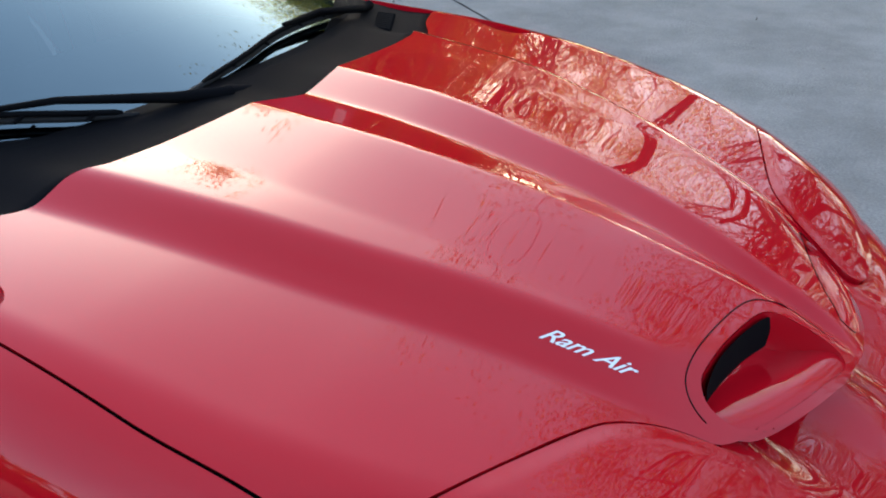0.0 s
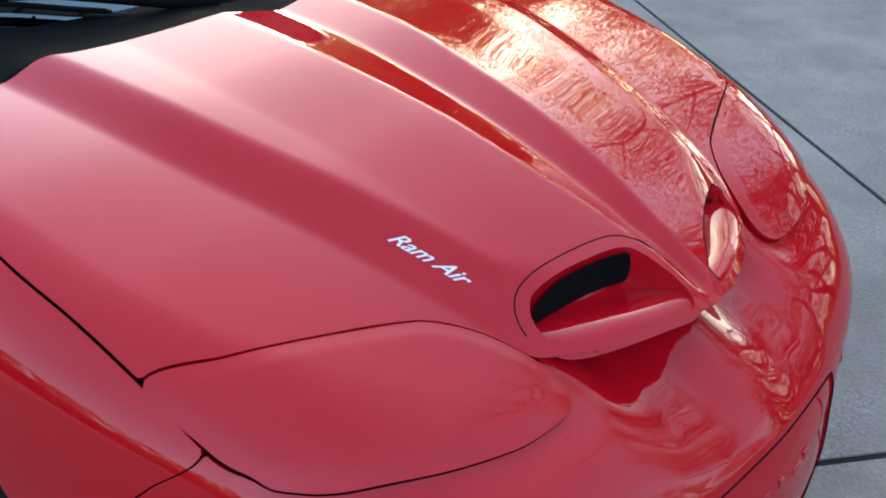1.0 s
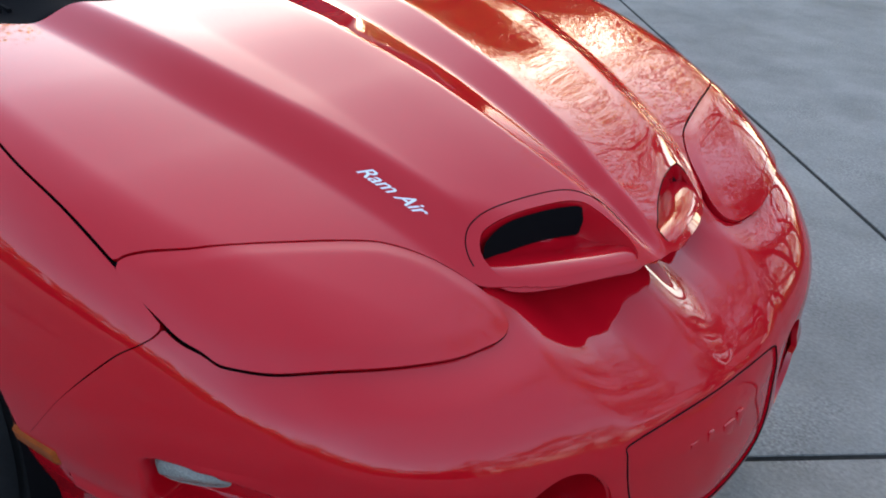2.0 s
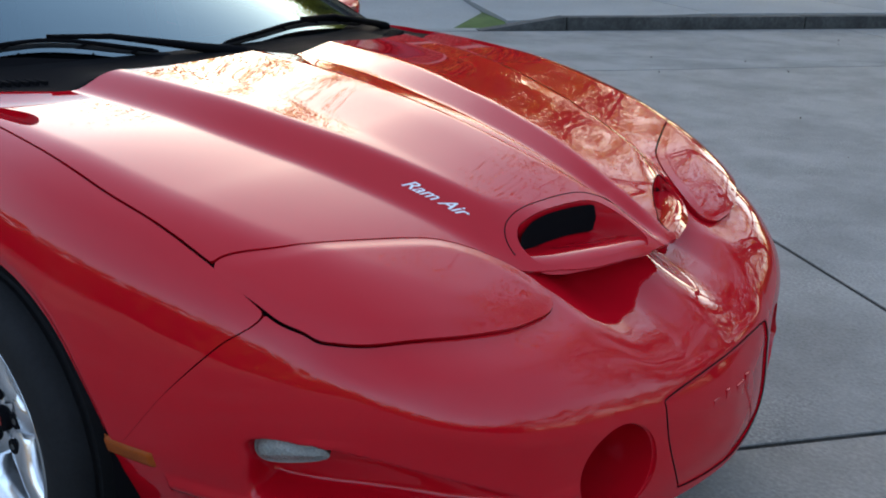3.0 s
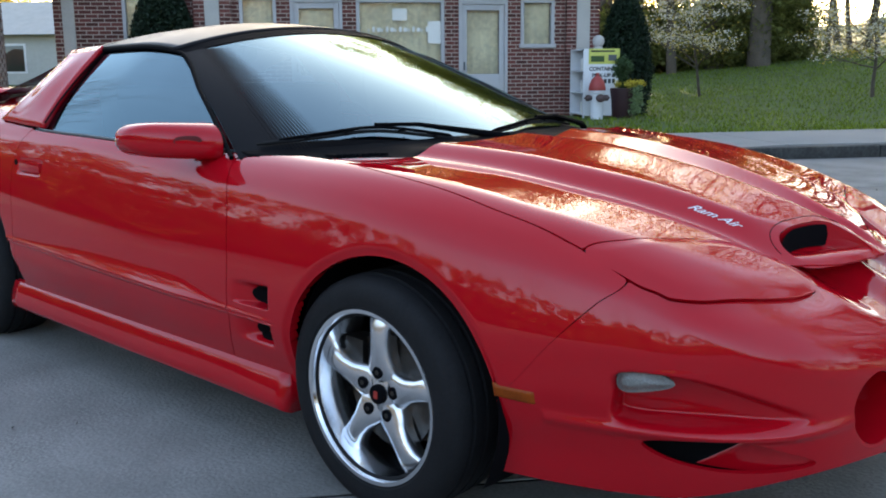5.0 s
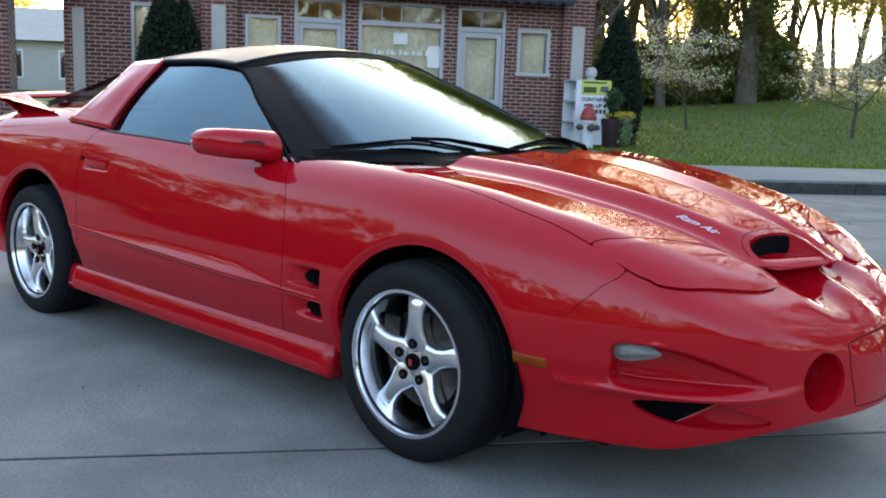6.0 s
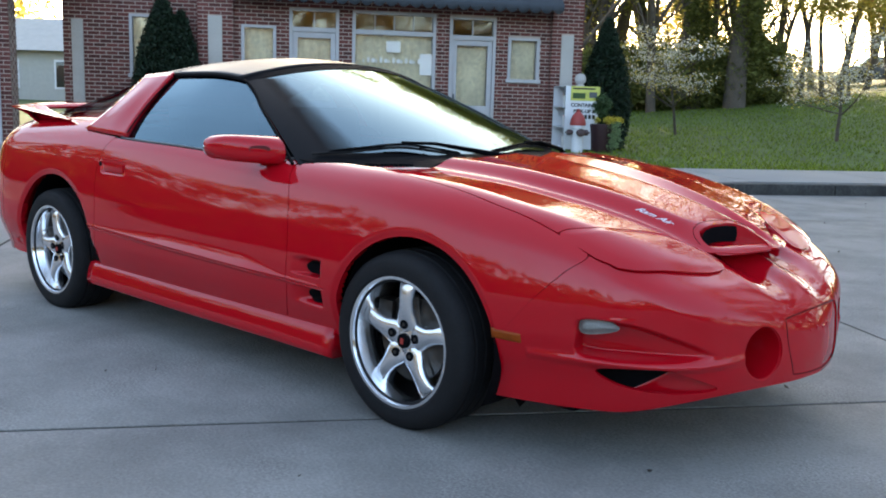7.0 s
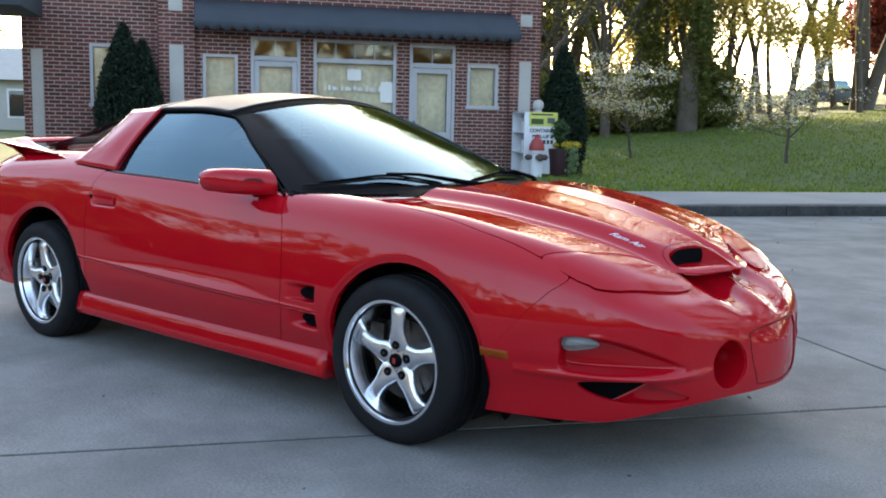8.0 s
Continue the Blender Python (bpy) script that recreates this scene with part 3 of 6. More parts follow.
# lettering on the hood's flank, twice
for s in (-1, 1):
    font = bpy.data.curves.new("hood_lettering", "FONT")
    font.body, font.size, font.shear, font.space_character, font.offset = "Ram Air", 0.036, 0.85, 0.98, 0.0003
    holder = bpy.data.objects.new("hood_lettering", font)
    me = bpy.data.meshes.new_from_object(holder)
    bpy.data.objects.remove(holder)
    co = np.array([v.co[:] for v in me.vertices])
    co[:, 0] *= 0.136 / co[:, 0].max()
    co[:, 1] *= 0.60
    a = co[:, :2] - np.array([0.0, -0.004])
    e1, e2, start = np.array([0.964, 0.264]), np.array([-0.264, 0.964]), np.array([0.580, -0.365])
    if s > 0:
        a = np.stack([0.136 - a[:, 0], 0.027 - a[:, 1]], -1)
    plan = start + a[:, :1] * e1 + a[:, 1:] * e2
    if s > 0:
        plan[:, 1] *= -1
    on = meet(np.stack([plan[:, 0], plan[:, 1], np.full(len(plan), 1.4)], -1), np.array([0.0, 0.0, -1.0]), 0.2, 1.2, 60)
    for v, p in zip(me.vertices, on):
        v.co = (p[0], p[1], p[2] + 0.0012)
    me.materials.clear()
    me.materials.append(WHITE_TEXT)
    ob = new("lettering", me)
    ob.parent = hood
    tagged(ob, "white slanted lettering on the hood")

# headlight lids
for s in (-1, 1):
    xs, ys = np.arange(0.52, 0.93, 0.006), np.arange(0.28, 0.79, 0.006)
    P = from_above(xs, s * ys, lower_body)
    d = inside(LID, P[..., 0], np.abs(P[..., 1]))
    P[..., 2] += 0.003 * step(d, 0.0, 0.03) + 0.003 * step(P[..., 0], 0.66, 0.84)
    panel("headlight_lid", P, d - S, RED, car, flip=s < 0, lip=0.018)

# front fenders
for s in (-1, 1):
    P, inward = from_side(np.arange(-0.66, 0.67, 0.0075), rows_of(-32, 75), s)
    X, Y, Z = P[..., 0], np.abs(P[..., 1]), P[..., 2]
    cx, cz, cr = ARCH_FRONT
    keep = np.minimum(np.minimum(Y - gap_y(X), X - door_front(Z)) - S, seam(Z) - X - seam_gap(Z))
    keep = np.minimum(keep, np.hypot(X - cx, Z - cz) - cr)
    keep = np.minimum(keep, Z - 0.268)
    ramp = step(X, -0.555, -0.40) * (1 - step(X, -0.384, -0.370))
    dip = np.maximum(step(Z, 0.478, 0.487) * (1 - step(Z, 0.530, 0.550)), step(Z, 0.365, 0.385) * (1 - step(Z, 0.425, 0.437)))
    P = P + inward * (0.055 * ramp * dip + waist(X, Z) * (1 - step(X, -0.40, -0.34)))[..., None]
    # the rolled edge round the wheel
    arch = np.hypot(X - cx, Z - cz) - cr
    P = P + inward * (0.010 * step(-arch, -0.022, 0.0))[..., None]
    fender = panel("fender", P, keep, RED, car, flip=s > 0, lip=0.030)
    # black patch laid on the ramp as the shade inside each vent
    for z0, z1 in ((0.487, 0.541), (0.376, 0.430)):
        hole = smooth_loop([(-0.380, z0 + 0.004), (-0.380, z1 - 0.004), (-0.430, z1), (-0.468, (z0 + z1) / 2 + 0.014), (-0.474, (z0 + z1) / 2 - 0.006), (-0.450, z0)], 60)
        panel("vent_shade", P - inward * 0.002, inside(hole, X, Z), GAP, fender, flip=s > 0, lip=0, label="black patch painting the vent's shaded opening behind the wheel")

# amber side markers, turn lamps
def lens(name, s, x0, x1, z0, z1, mat, label, rise=0.004, sink=0.0, parent=None, taper=0.0):
    n, k = 14, 6
    v = []
    for i in range(n + 1):
        for j in range(k + 1):
            x = x0 + (x1 - x0) * i / n
            low = z0 + (z1 - z0) * taper * (i / n) ** 2
            z = low + (z1 - 0.25 * taper * (z1 - z0) * (i / n) ** 3 - low) * j / k
            y = float(meet(np.array([x, s * 1.2, z]), np.array([0.0, -s, 0.0]), 0.05, 1.1, 80)[1])
            edge = min(i, n - i, j, k - j)
            v.append((x, y - s * sink + s * (rise if edge else -0.004), z - 0.05 * (x - x0)))
    f = [(i * (k + 1) + j, (i + 1) * (k + 1) + j, (i + 1) * (k + 1) + j + 1, i * (k + 1) + j + 1) for i in range(n) for j in range(k)]
    return link(name, v, f if s < 0 else [q[::-1] for q in f], mat, parent or car, label)


for s in (-1, 1):
    lens("side_marker", s, 0.386, 0.490, 0.392, 0.428, AMBER, "amber side marker lens")

# front bumper cover, with pockets, intakes, fog lamp cups and plate panel
P, inward = from_end((0.15, 0.0, 0.40), np.linspace(-88, 88, 620), np.linspace(-22, 34, 215), lower_body)
X, Y, Z = P[..., 0], P[..., 1], P[..., 2]
AY = np.abs(Y)
bottom = 0.185 + 0.075 * step(X, 0.72, 1.07)
keep = np.minimum(np.where(AY > 0.5, X - seam(Z) - seam_gap(Z), 1.0), Z - bottom - S)
keep = np.minimum(keep, np.hypot(X - ARCH_FRONT[0], Z - ARCH_FRONT[1]) - ARCH_FRONT[2] - S)
keep = np.where(Z > 0.52, np.minimum(keep, np.where(inside(LID, X, AY) > -0.2, -inside(LID, X, AY) - S, 1)), keep)
keep = np.where((Z > 0.5) & (AY < 0.76), np.minimum(keep, X - hood_front(Y) + np.where(AY < 0.30, 0.12, -S)), keep)
FOG_Y, FOG_Z, FOG_R = 0.338, 0.378, 0.086
fog = np.hypot(AY - FOG_Y, Z - FOG_Z) - FOG_R
keep = np.minimum(keep, np.where(X > 0.7, fog, 1))
pk = inside(POCKET, AY, Z)
it = inside(INTAKE, AY, Z)
pl = inside(PLATE, Y, Z)
front = X > 0.5
sink = np.where(front, 0.075 * step(pk, 0.0, 0.016) * step(AY, 0.50, 0.72), 0)
sink = sink - np.where(front, 0.016 * np.exp(-((AY - 0.66) / 0.20) ** 2 - ((Z - (0.352 + 0.30 * (0.66 - AY) ** 2)) / 0.014) ** 2), 0)
sink = sink + np.where(X > 0.9, 0.004 * step(pl, -0.003, 0.004), 0)
# shelf before each headlight lid
ledge = -inside(LID, X, AY)
sink = sink + np.where((Z > 0.5) & (X > 0.66) & (ledge > -0.02), 0.009 * (1 - step(ledge, 0.0, 0.060)) * step(X, 0.66, 0.76), 0)
# hollows under the hood's front edge
ahead = X - hood_front(Y)
hollow = (1 - step(ahead, 0.0, 0.19)) * (1 - step(AY, 0.18, 0.30)) * step(AY, 0.0, 0.13)
sink = sink + np.where(Z > 0.5, 0.045 * hollow, 0)
P = P + inward * sink[..., None]
bumper = panel("front_bumper", P, np.minimum(keep, np.where(front, -it, 1)), RED, car, lip=0.012)
for s in (-1, 1):
    wide = np.where(front & (Y * s > 0), it + 0.016, -1)
    tilted = AY + 0.8 * (Z - 0.30)
    depth = 0.006 + 0.046 * step(tilted, 0.44, 0.635) + 0.05 * step(tilted, 0.625, 0.665)
    panel("intake_floor", P + inward * depth[..., None], wide, RED, bumper, lip=0)
    panel("intake_backplate", P + inward * 0.100, np.where(front & (Y * s > 0), it + 0.07, -1), GAP, bumper, lip=0)
    # black sheet gives the intake's outer end its shade by colour
    panel("intake_shade", P + inward * 0.055, np.where(front & (Y * s > 0), np.minimum(it + 0.05, tilted - 0.625), -1), GAP, bumper, lip=0, label="black sheet painting the shade deep in the lower intake")
ring = meet(np.stack([np.full(len(PLATE), 1.6), PLATE[:, 0], PLATE[:, 1]], -1), np.array([-1.0, 0.0, 0.0]), 0.05, 1.2, 90, lower_body)
part("plate_seam", tube([(p[0] - 0.0005, p[1], p[2]) for p in ring[::2]] + [(ring[0][0] - 0.0005, ring[0][1], ring[0][2])], [0.0013] * (len(ring[::2]) + 1), 6), GAP, bumper)
for s in (-1, 1):
    gx, gz = np.meshgrid(np.arange(0.640, 0.775, 0.0025), np.arange(0.425, 0.510, 0.0025), indexing="ij")
    L = meet(np.stack([gx, np.full_like(gx, s * 1.2), gz], -1), np.array([0.0, -float(s), 0.0]), 0.05, 1.1, 80)
    d = inside(LAMP, gx, gz)
    L[..., 1] -= s * (0.024 - 0.014 * step(d, 0.0, 0.022) - 0.0012 * np.sin(gx * 1400) * step(d, 0.004, 0.010))
    panel("turn_lamp", L, d, CLEAR, bumper, flip=s > 0, lip=0.02, label="clear ribbed lamp lens")
    cup = lathe([(FOG_R + 0.006, -0.002), (FOG_R - 0.002, -0.003), (FOG_R - 0.006, -0.060), (FOG_R - 0.016, -0.135), (0.040, -0.160), (0.0, -0.162)], 40, "z")
    at = meet(np.array([1.6, s * FOG_Y, FOG_Z]), np.array([-1.0, 0.0, 0.0]), 0.05, 1.2, 90, lower_body)
    nrm = Vector([float(lower_body(*(at + e)) - lower_body(*(at - e))) for e in np.eye(3) * 0.004]).normalized()
    m = Matrix.Translation(Vector(at) - nrm * (0.004 if s < 0 else 0.016)) @ nrm.to_track_quat("Z", "Y").to_matrix().to_4x4()
    bmesh.ops.transform(cup, matrix=m, verts=cup.verts)
    for f in cup.faces:
        f.normal_flip()
    part("fog_lamp_cup", cup, RED, bumper)
# unreadable raised lettering on the plate panel
for k, (w, h) in enumerate(((0.030, 0.050), (0.016, 0.060), (0.034, 0.045), (0.022, 0.055))):
    y0 = -0.085 + 0.045 * k
    x = float(meet(np.array([1.6, y0, 0.40]), np.array([-1.0, 0.0, 0.0]), 0.05, 1.2, 90, lower_body)[0])
    part("raised_mark", box(x - 0.012, x - 0.0045, y0, y0 + w, 0.40 - h / 2, 0.40 + h / 2, 0.004), RED, bumper)
# near-black boxes stand in for shade behind the intakes and under the nose
part("inner_nose", box(0.42, 0.90, -0.40, 0.40, 0.28, 0.50, 0.03), GAP, car)
part("intake_backing", box(0.40, 0.74, -0.64, 0.64, 0.235, 0.345, 0.02), GAP, car)
part("under_tray", box(-3.2, 0.60, -0.70, 0.70, 0.15, 0.20, 0.02), GAP, car)

# structure seen through the panel gaps
def deeper(x, y, z):
    return lower_body(x, y, z) + 0.022


P = from_above(np.arange(-0.60, 0.90, 0.02), np.linspace(-0.84, 0.84, 80), deeper)
X, Y = P[..., 0], np.abs(P[..., 1])
keep = np.minimum(np.minimum(0.83 - Y, 0.90 - X), -inside(SCOOP, X, Y) - 0.02)
keep = np.where((X > 0.72) & (Y < 0.36), -1, keep)
keep = np.minimum(keep, P[..., 2] - 0.585)
panel("inner_structure", P, keep, GAP, car, lip=0)
for s in (-1, 1):
    P, _ = from_side(np.arange(-0.74, -0.48, 0.02), np.linspace(-30, 70, 60), s, deeper)
    panel("door_jamb", P, P[..., 2] - 0.25, GAP, car, flip=s > 0, lip=0)
    P, _ = from_side(np.arange(-2.14, -1.88, 0.02), np.linspace(-30, 70, 60), s, deeper)
    panel("door_jamb", P, P[..., 2] - 0.25, GAP, car, flip=s > 0, lip=0)

# doors, rear quarters, side skirts
for s in (-1, 1):
    P, inward = from_side(np.arange(-2.09, -0.53, 0.012), rows_of(-32, 72), s)
    X, Y, Z = P[..., 0], np.abs(P[..., 1]), P[..., 2]
    keep = np.minimum(np.minimum(door_front(Z) - X, X - door_rear(Z)), np.minimum(Y - belt_y(X), Z - 0.285)) - S
    grip = step(X, -1.985, -1.975) * (1 - step(X, -1.80, -1.79)) * step(Z, 0.752, 0.758) * (1 - step(Z, 0.802, 0.808))
    P = P + inward * (0.012 * grip + waist(X, Z))[..., None]
    door = panel("door", P, keep, RED, car, flip=s > 0, lip=0.02)
    yh = s * (0.917 + 0.004)
    part("door_handle", box(-1.970, -1.802, min(yh, yh - s * 0.022), max(yh, yh - s * 0.022), 0.760, 0.800, 0.006), RED, door)
    lock = lathe([(0.012, 0.0), (0.012, s * 0.003), (0.0, s * 0.003)], 20)
    bmesh.ops.translate(lock, verts=lock.verts, vec=(-2.003, s * 0.917, 0.792))
    part("door_lock", lock, TRIM, door)
    # unreadable lettering low on the door
    for k in range(8):
        x0 = -0.98 + 0.042 * k
        part("door_mark", box(x0, x0 + 0.026, s * 0.9155 - 0.003, s * 0.9155 + 0.003, 0.385, 0.407, 0.002), RED, door)

    P, inward = from_side(np.arange(-3.10, -1.90, 0.012), rows_of(-34, 86), s)
    X, Y, Z = P[..., 0], np.abs(P[..., 1]), P[..., 2]
    cx, cz, cr = ARCH_REAR
    keep = np.minimum(np.minimum(door_rear(Z) - X, X + 3.04), Y - np.where(X > -2.25, belt_y(X) - 0.004, 0.60)) - S
    arch = np.hypot(X - cx, Z - cz) - cr
    keep = np.minimum(keep, np.minimum(arch, Z - np.where(X > -2.5, 0.268, 0.24)))
    P = P + inward * (0.010 * step(-arch, -0.022, 0.0) + waist(X, Z) * step(X, -2.3, -2.1))[..., None]
    panel("rear_quarter", P, keep, RED, car, flip=s > 0, lip=0.03)

    v, f = [], []
    prof = [(0.884, 0.292), (0.899, 0.287), (0.908, 0.272), (0.915, 0.250), (0.921, 0.222), (0.924, 0.200), (0.919, 0.182), (0.896, 0.172), (0.83, 0.170)]
    xs = np.linspace(-0.345, -2.16, 40)
    for i, x in enumerate(xs):
        flare = 0.012 * step(x, -0.75, -0.345)
        for y, z in prof:
            v.append((x, s * (y + flare * (0.3 - z) / 0.12 * 0.5), z + 0.006 * step(x, -1.2, -2.2)))
    k = len(prof)
    for i in range(len(xs) - 1):
        for j in range(k - 1):
            q = (i * k + j, (i + 1) * k + j, (i + 1) * k + j + 1, i * k + j + 1)
            f.append(q if s > 0 else q[::-1])
    f.append(tuple(range(k)) if s > 0 else tuple(range(k))[::-1])
    f.append(tuple((len(xs) - 1) * k + j for j in range(k))[:: -1 if s > 0 else 1])
    link("side_skirt", v, f, RED, car)

# tail: bumper cover, deck, wing
P, _ = from_end((-2.75, 0.0, 0.55), np.linspace(92, 268, 150), np.linspace(-28, 40, 60), body)
keep = np.minimum(-3.046 - P[..., 0], P[..., 2] - 0.24)
panel("rear_bumper", P, keep, RED, car, lip=0.02)
part("tail_lamp_band", box(-3.552, -3.50, -0.52, 0.52, 0.60, 0.72, 0.01), TRIM, car)
P = from_above(np.arange(-3.50, -2.55, 0.015), np.linspace(-0.66, 0.66, 60))
X, Y = P[..., 0], np.abs(P[..., 1])
panel("rear_deck", P, np.minimum(np.minimum(0.632 - Y, X + 3.10), -2.60 - X), RED, car, lip=0.01)

def wing_point(y, c, t):
    """A point of the wing: y across, c along its chord, t its thickness."""
    a = abs(y) / 0.80
    lead = -2.98 + 0.60 * step(a, 0.89, 1.0)
    trail = -3.22 + 0.03 * a * a
    x = lead + (trail - lead) * c
    lift = 1.060 - 0.02 * a ** 4
    low = 0.965
    base = lift - (lift - low) * step(a, 0.89, 0.99) * (1 - c) ** 0.8
    z = base - 0.012 * (1 - c) + t * 0.030 * (1 - abs(2 * c - 0.7) ** 2 * 0.5)
    if t < 0:
        skirt = step(a, 0.90, 0.96) * (1 - step(c, 0.45, 0.80))
        z -= float(skirt) * (z - 0.935)
    return x, y, z


v, f = [], []
n, k = 64, 12
for side in (1, -1):
    for i in range(n + 1):
        y = -0.815 + 1.63 * i / n
        for j in range(k + 1):
            x, yy, z = wing_point(y, j / k, 0.5 * side if 0 < j < k else 0)
            v.append((x, yy, z))
for side in (0, 1):
    o = side * (n + 1) * (k + 1)
    for i in range(n):
        for j in range(k):
            q = (o + i * (k + 1) + j, o + (i + 1) * (k + 1) + j, o + (i + 1) * (k + 1) + j + 1, o + i * (k + 1) + j + 1)
            f.append(q if side else q[::-1])
wing = link("rear_wing", v, f, RED, car)
# greenhouse
def pillar(x):
    """Half-width and height of the roof's side edge, screen pillar included."""
    y = curve(x, (-3.02, -2.50, -2.12, -1.91, -1.60, -1.31, -1.00, -0.80, -0.645), (0.69, 0.610, 0.578, 0.574, 0.582, 0.598, 0.715, 0.790, 0.848))
    z = curve(x, (-3.02, -2.50, -2.12, -1.91, -1.60, -1.31, -1.00, -0.80, -0.645), (0.985, 1.115, 1.205, 1.222, 1.226, 1.206, 1.068, 0.965, 0.876))
    return y, z


def grid_mesh(name, pts, mat, parent, label="", flip=False, thick=0.0):
    n, k = pts.shape[:2]
    f = []
    for i in range(n - 1):
        for j in range(k - 1):
            q = (i * k + j, (i + 1) * k + j, (i + 1) * k + j + 1, i * k + j + 1)
            f.append(q[::-1] if flip else q)
    ob = link(name, pts.reshape(-1, 3), f, mat, parent, label)
    if thick:
        mod = ob.modifiers.new("thickness", "SOLIDIFY")
        mod.thickness, mod.offset = thick, -1
    return ob


def screen(v, w):
    """Windscreen: v across from -1 to 1, w from base to header."""
    a = np.abs(v)
    base = np.stack([-0.265 - 0.235 * a ** 2 - 0.130 * a ** 6, 0.838 * v, 0.902 - 0.024 * a ** 2], -1)
    head = np.stack([-1.235 - 0.045 * a ** 2 - 0.035 * a ** 6, 0.594 * v, 1.288 - 0.080 * a ** 2.1], -1)
    p = base + (head - base) * w[..., None]
    p[..., 2] += 0.022 * np.sin(np.pi * w) * (1 - 0.6 * a ** 2)
    return p


V, W = np.meshgrid(np.linspace(-1, 1, 61), np.linspace(0, 1, 31), indexing="ij")
windscreen = grid_mesh("windscreen", screen(V, W), GLASS, car, "tinted windscreen reflecting the sky")
V, W = np.meshgrid(np.linspace(-1.0, 1.0, 61), np.linspace(0.955, 1.012, 4), indexing="ij")
P = screen(V, W)
P[..., 2] += 0.003
grid_mesh("screen_header_seal", P, TRIM, windscreen)
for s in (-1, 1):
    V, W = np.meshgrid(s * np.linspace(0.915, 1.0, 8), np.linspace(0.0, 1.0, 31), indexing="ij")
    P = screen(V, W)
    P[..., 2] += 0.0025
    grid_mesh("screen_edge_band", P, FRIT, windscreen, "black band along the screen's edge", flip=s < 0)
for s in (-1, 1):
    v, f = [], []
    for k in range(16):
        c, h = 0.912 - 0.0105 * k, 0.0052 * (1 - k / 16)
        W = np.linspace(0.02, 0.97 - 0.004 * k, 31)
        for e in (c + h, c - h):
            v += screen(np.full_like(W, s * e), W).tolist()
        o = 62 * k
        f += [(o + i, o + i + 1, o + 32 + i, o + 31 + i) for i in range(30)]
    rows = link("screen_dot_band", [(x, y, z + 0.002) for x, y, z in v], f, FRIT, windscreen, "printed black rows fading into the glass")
V, W = np.meshgrid(np.linspace(-1.0, 1.0, 61), np.linspace(0, 1, 5), indexing="ij")
P = screen(V, -0.01 + W * (0.020 + 0.080 * step(np.abs(V), 0.25, 0.80)))
P[..., 2] += 0.002
grid_mesh("screen_base_band", P, TRIM, windscreen)

# cowl panel between hood and windscreen, and its grille slots
vv = np.linspace(-1, 1, 81)
rows = []
for k, t in enumerate(np.linspace(0, 1, 7)):
    y = 0.815 * vv
    xf = hood_rear(y) + 0.01
    b = screen(vv, np.full_like(vv, 0.03))
    x = xf + (b[:, 0] - xf) * t
    zf = meet(np.stack([xf, 0.80 * vv, np.full_like(xf, 1.4)], -1), np.array([0.0, 0.0, -1.0]), 0.2, 1.2, 60)[:, 2] - 0.018
    z = zf + (b[:, 2] - zf) * t - 0.010 * math.sin(math.pi * t)
    rows.append(np.stack([x, y, z], -1))
cowl = grid_mesh("cowl", np.stack(rows, 0), TRIM, car, "black plastic cowl panel", thick=0.01)
for s in (-1, 1):
    for k in range(9):
        y = s * (0.56 + 0.016 * k)
        part("cowl_slot", box(-0.335 - 0.028 * k / 3, -0.285 - 0.028 * k / 3, y - 0.004, y + 0.004, 0.880, 0.894, 0.001), GAP, cowl)

# wipers: a jointed arm and a bridged blade each
def wiper(blade, arm):
    w = thing_part("wiper", car)
    pts = [np.array(on_screen(a, b, 0.012)) for a, b in blade]
    n = 24
    t = np.linspace(0, len(pts) - 1, n)
    line = np.stack([curve(t, np.arange(len(pts)), [p[i] for p in pts]) for i in range(3)], -1)
    part("wiper_blade", tube([tuple(p) for p in line], [0.004] + [0.0065] * (n - 2) + [0.004], 6), RUBBER, w)
    lift = 0.008 * np.sin(np.linspace(0, math.pi, n)) ** 0.8 + 0.004
    part("wiper_bridge", tube([(p[0] + 0.3 * h, p[1], p[2] + h) for p, h in zip(line[2:-2], lift[2:-2])], [0.003] + [0.0055] * (n - 6) + [0.003], 6), TRIM, w)
    for i in (5, 9, 14, 18):
        p, h = line[i], lift[i]
        part("wiper_yoke", tube([(p[0], p[1] - 0.02, p[2]), (p[0] + 0.3 * h, p[1], p[2] + h), (p[0], p[1] + 0.02, p[2])], [0.003, 0.005, 0.003], 6), TRIM, w)
    way = [np.array(on_screen(a, b, h)) for a, b, h in arm]
    part("wiper_arm", tube([tuple(p) for p in way], [0.014, 0.011, 0.007, 0.005][: len(way)], 8), TRIM, w)
    return w


def thing_part(name, parent):
    ob = new(name)
    ob.parent = parent
    return ob


def on_screen(v, w, up=0.014):
    p = screen(np.array([v]), np.array([w]))[0]
    return (p[0] + up * 0.4, p[1], p[2] + up)


wiper([(-0.95, 0.070), (-0.78, 0.088), (-0.58, 0.100), (-0.38, 0.040), (-0.28, 0.012)], [(-0.06, -0.02, 0.02), (-0.20, 0.005, 0.03), (-0.42, 0.075, 0.034), (-0.58, 0.105, 0.030)])
wiper([(-0.16, 0.018), (0.05, 0.046), (0.28, 0.075), (0.48, 0.072), (0.66, 0.045)], [(0.86, -0.02, 0.02), (0.72, 0.005, 0.03), (0.48, 0.070, 0.034), (0.30, 0.080, 0.030)])
part("washer_cover", tube([(-0.23, 0.03, 0.895), (-0.25, -0.05, 0.907), (-0.27, -0.16, 0.905)], [0.012, 0.020, 0.008], 10), TRIM, cowl)

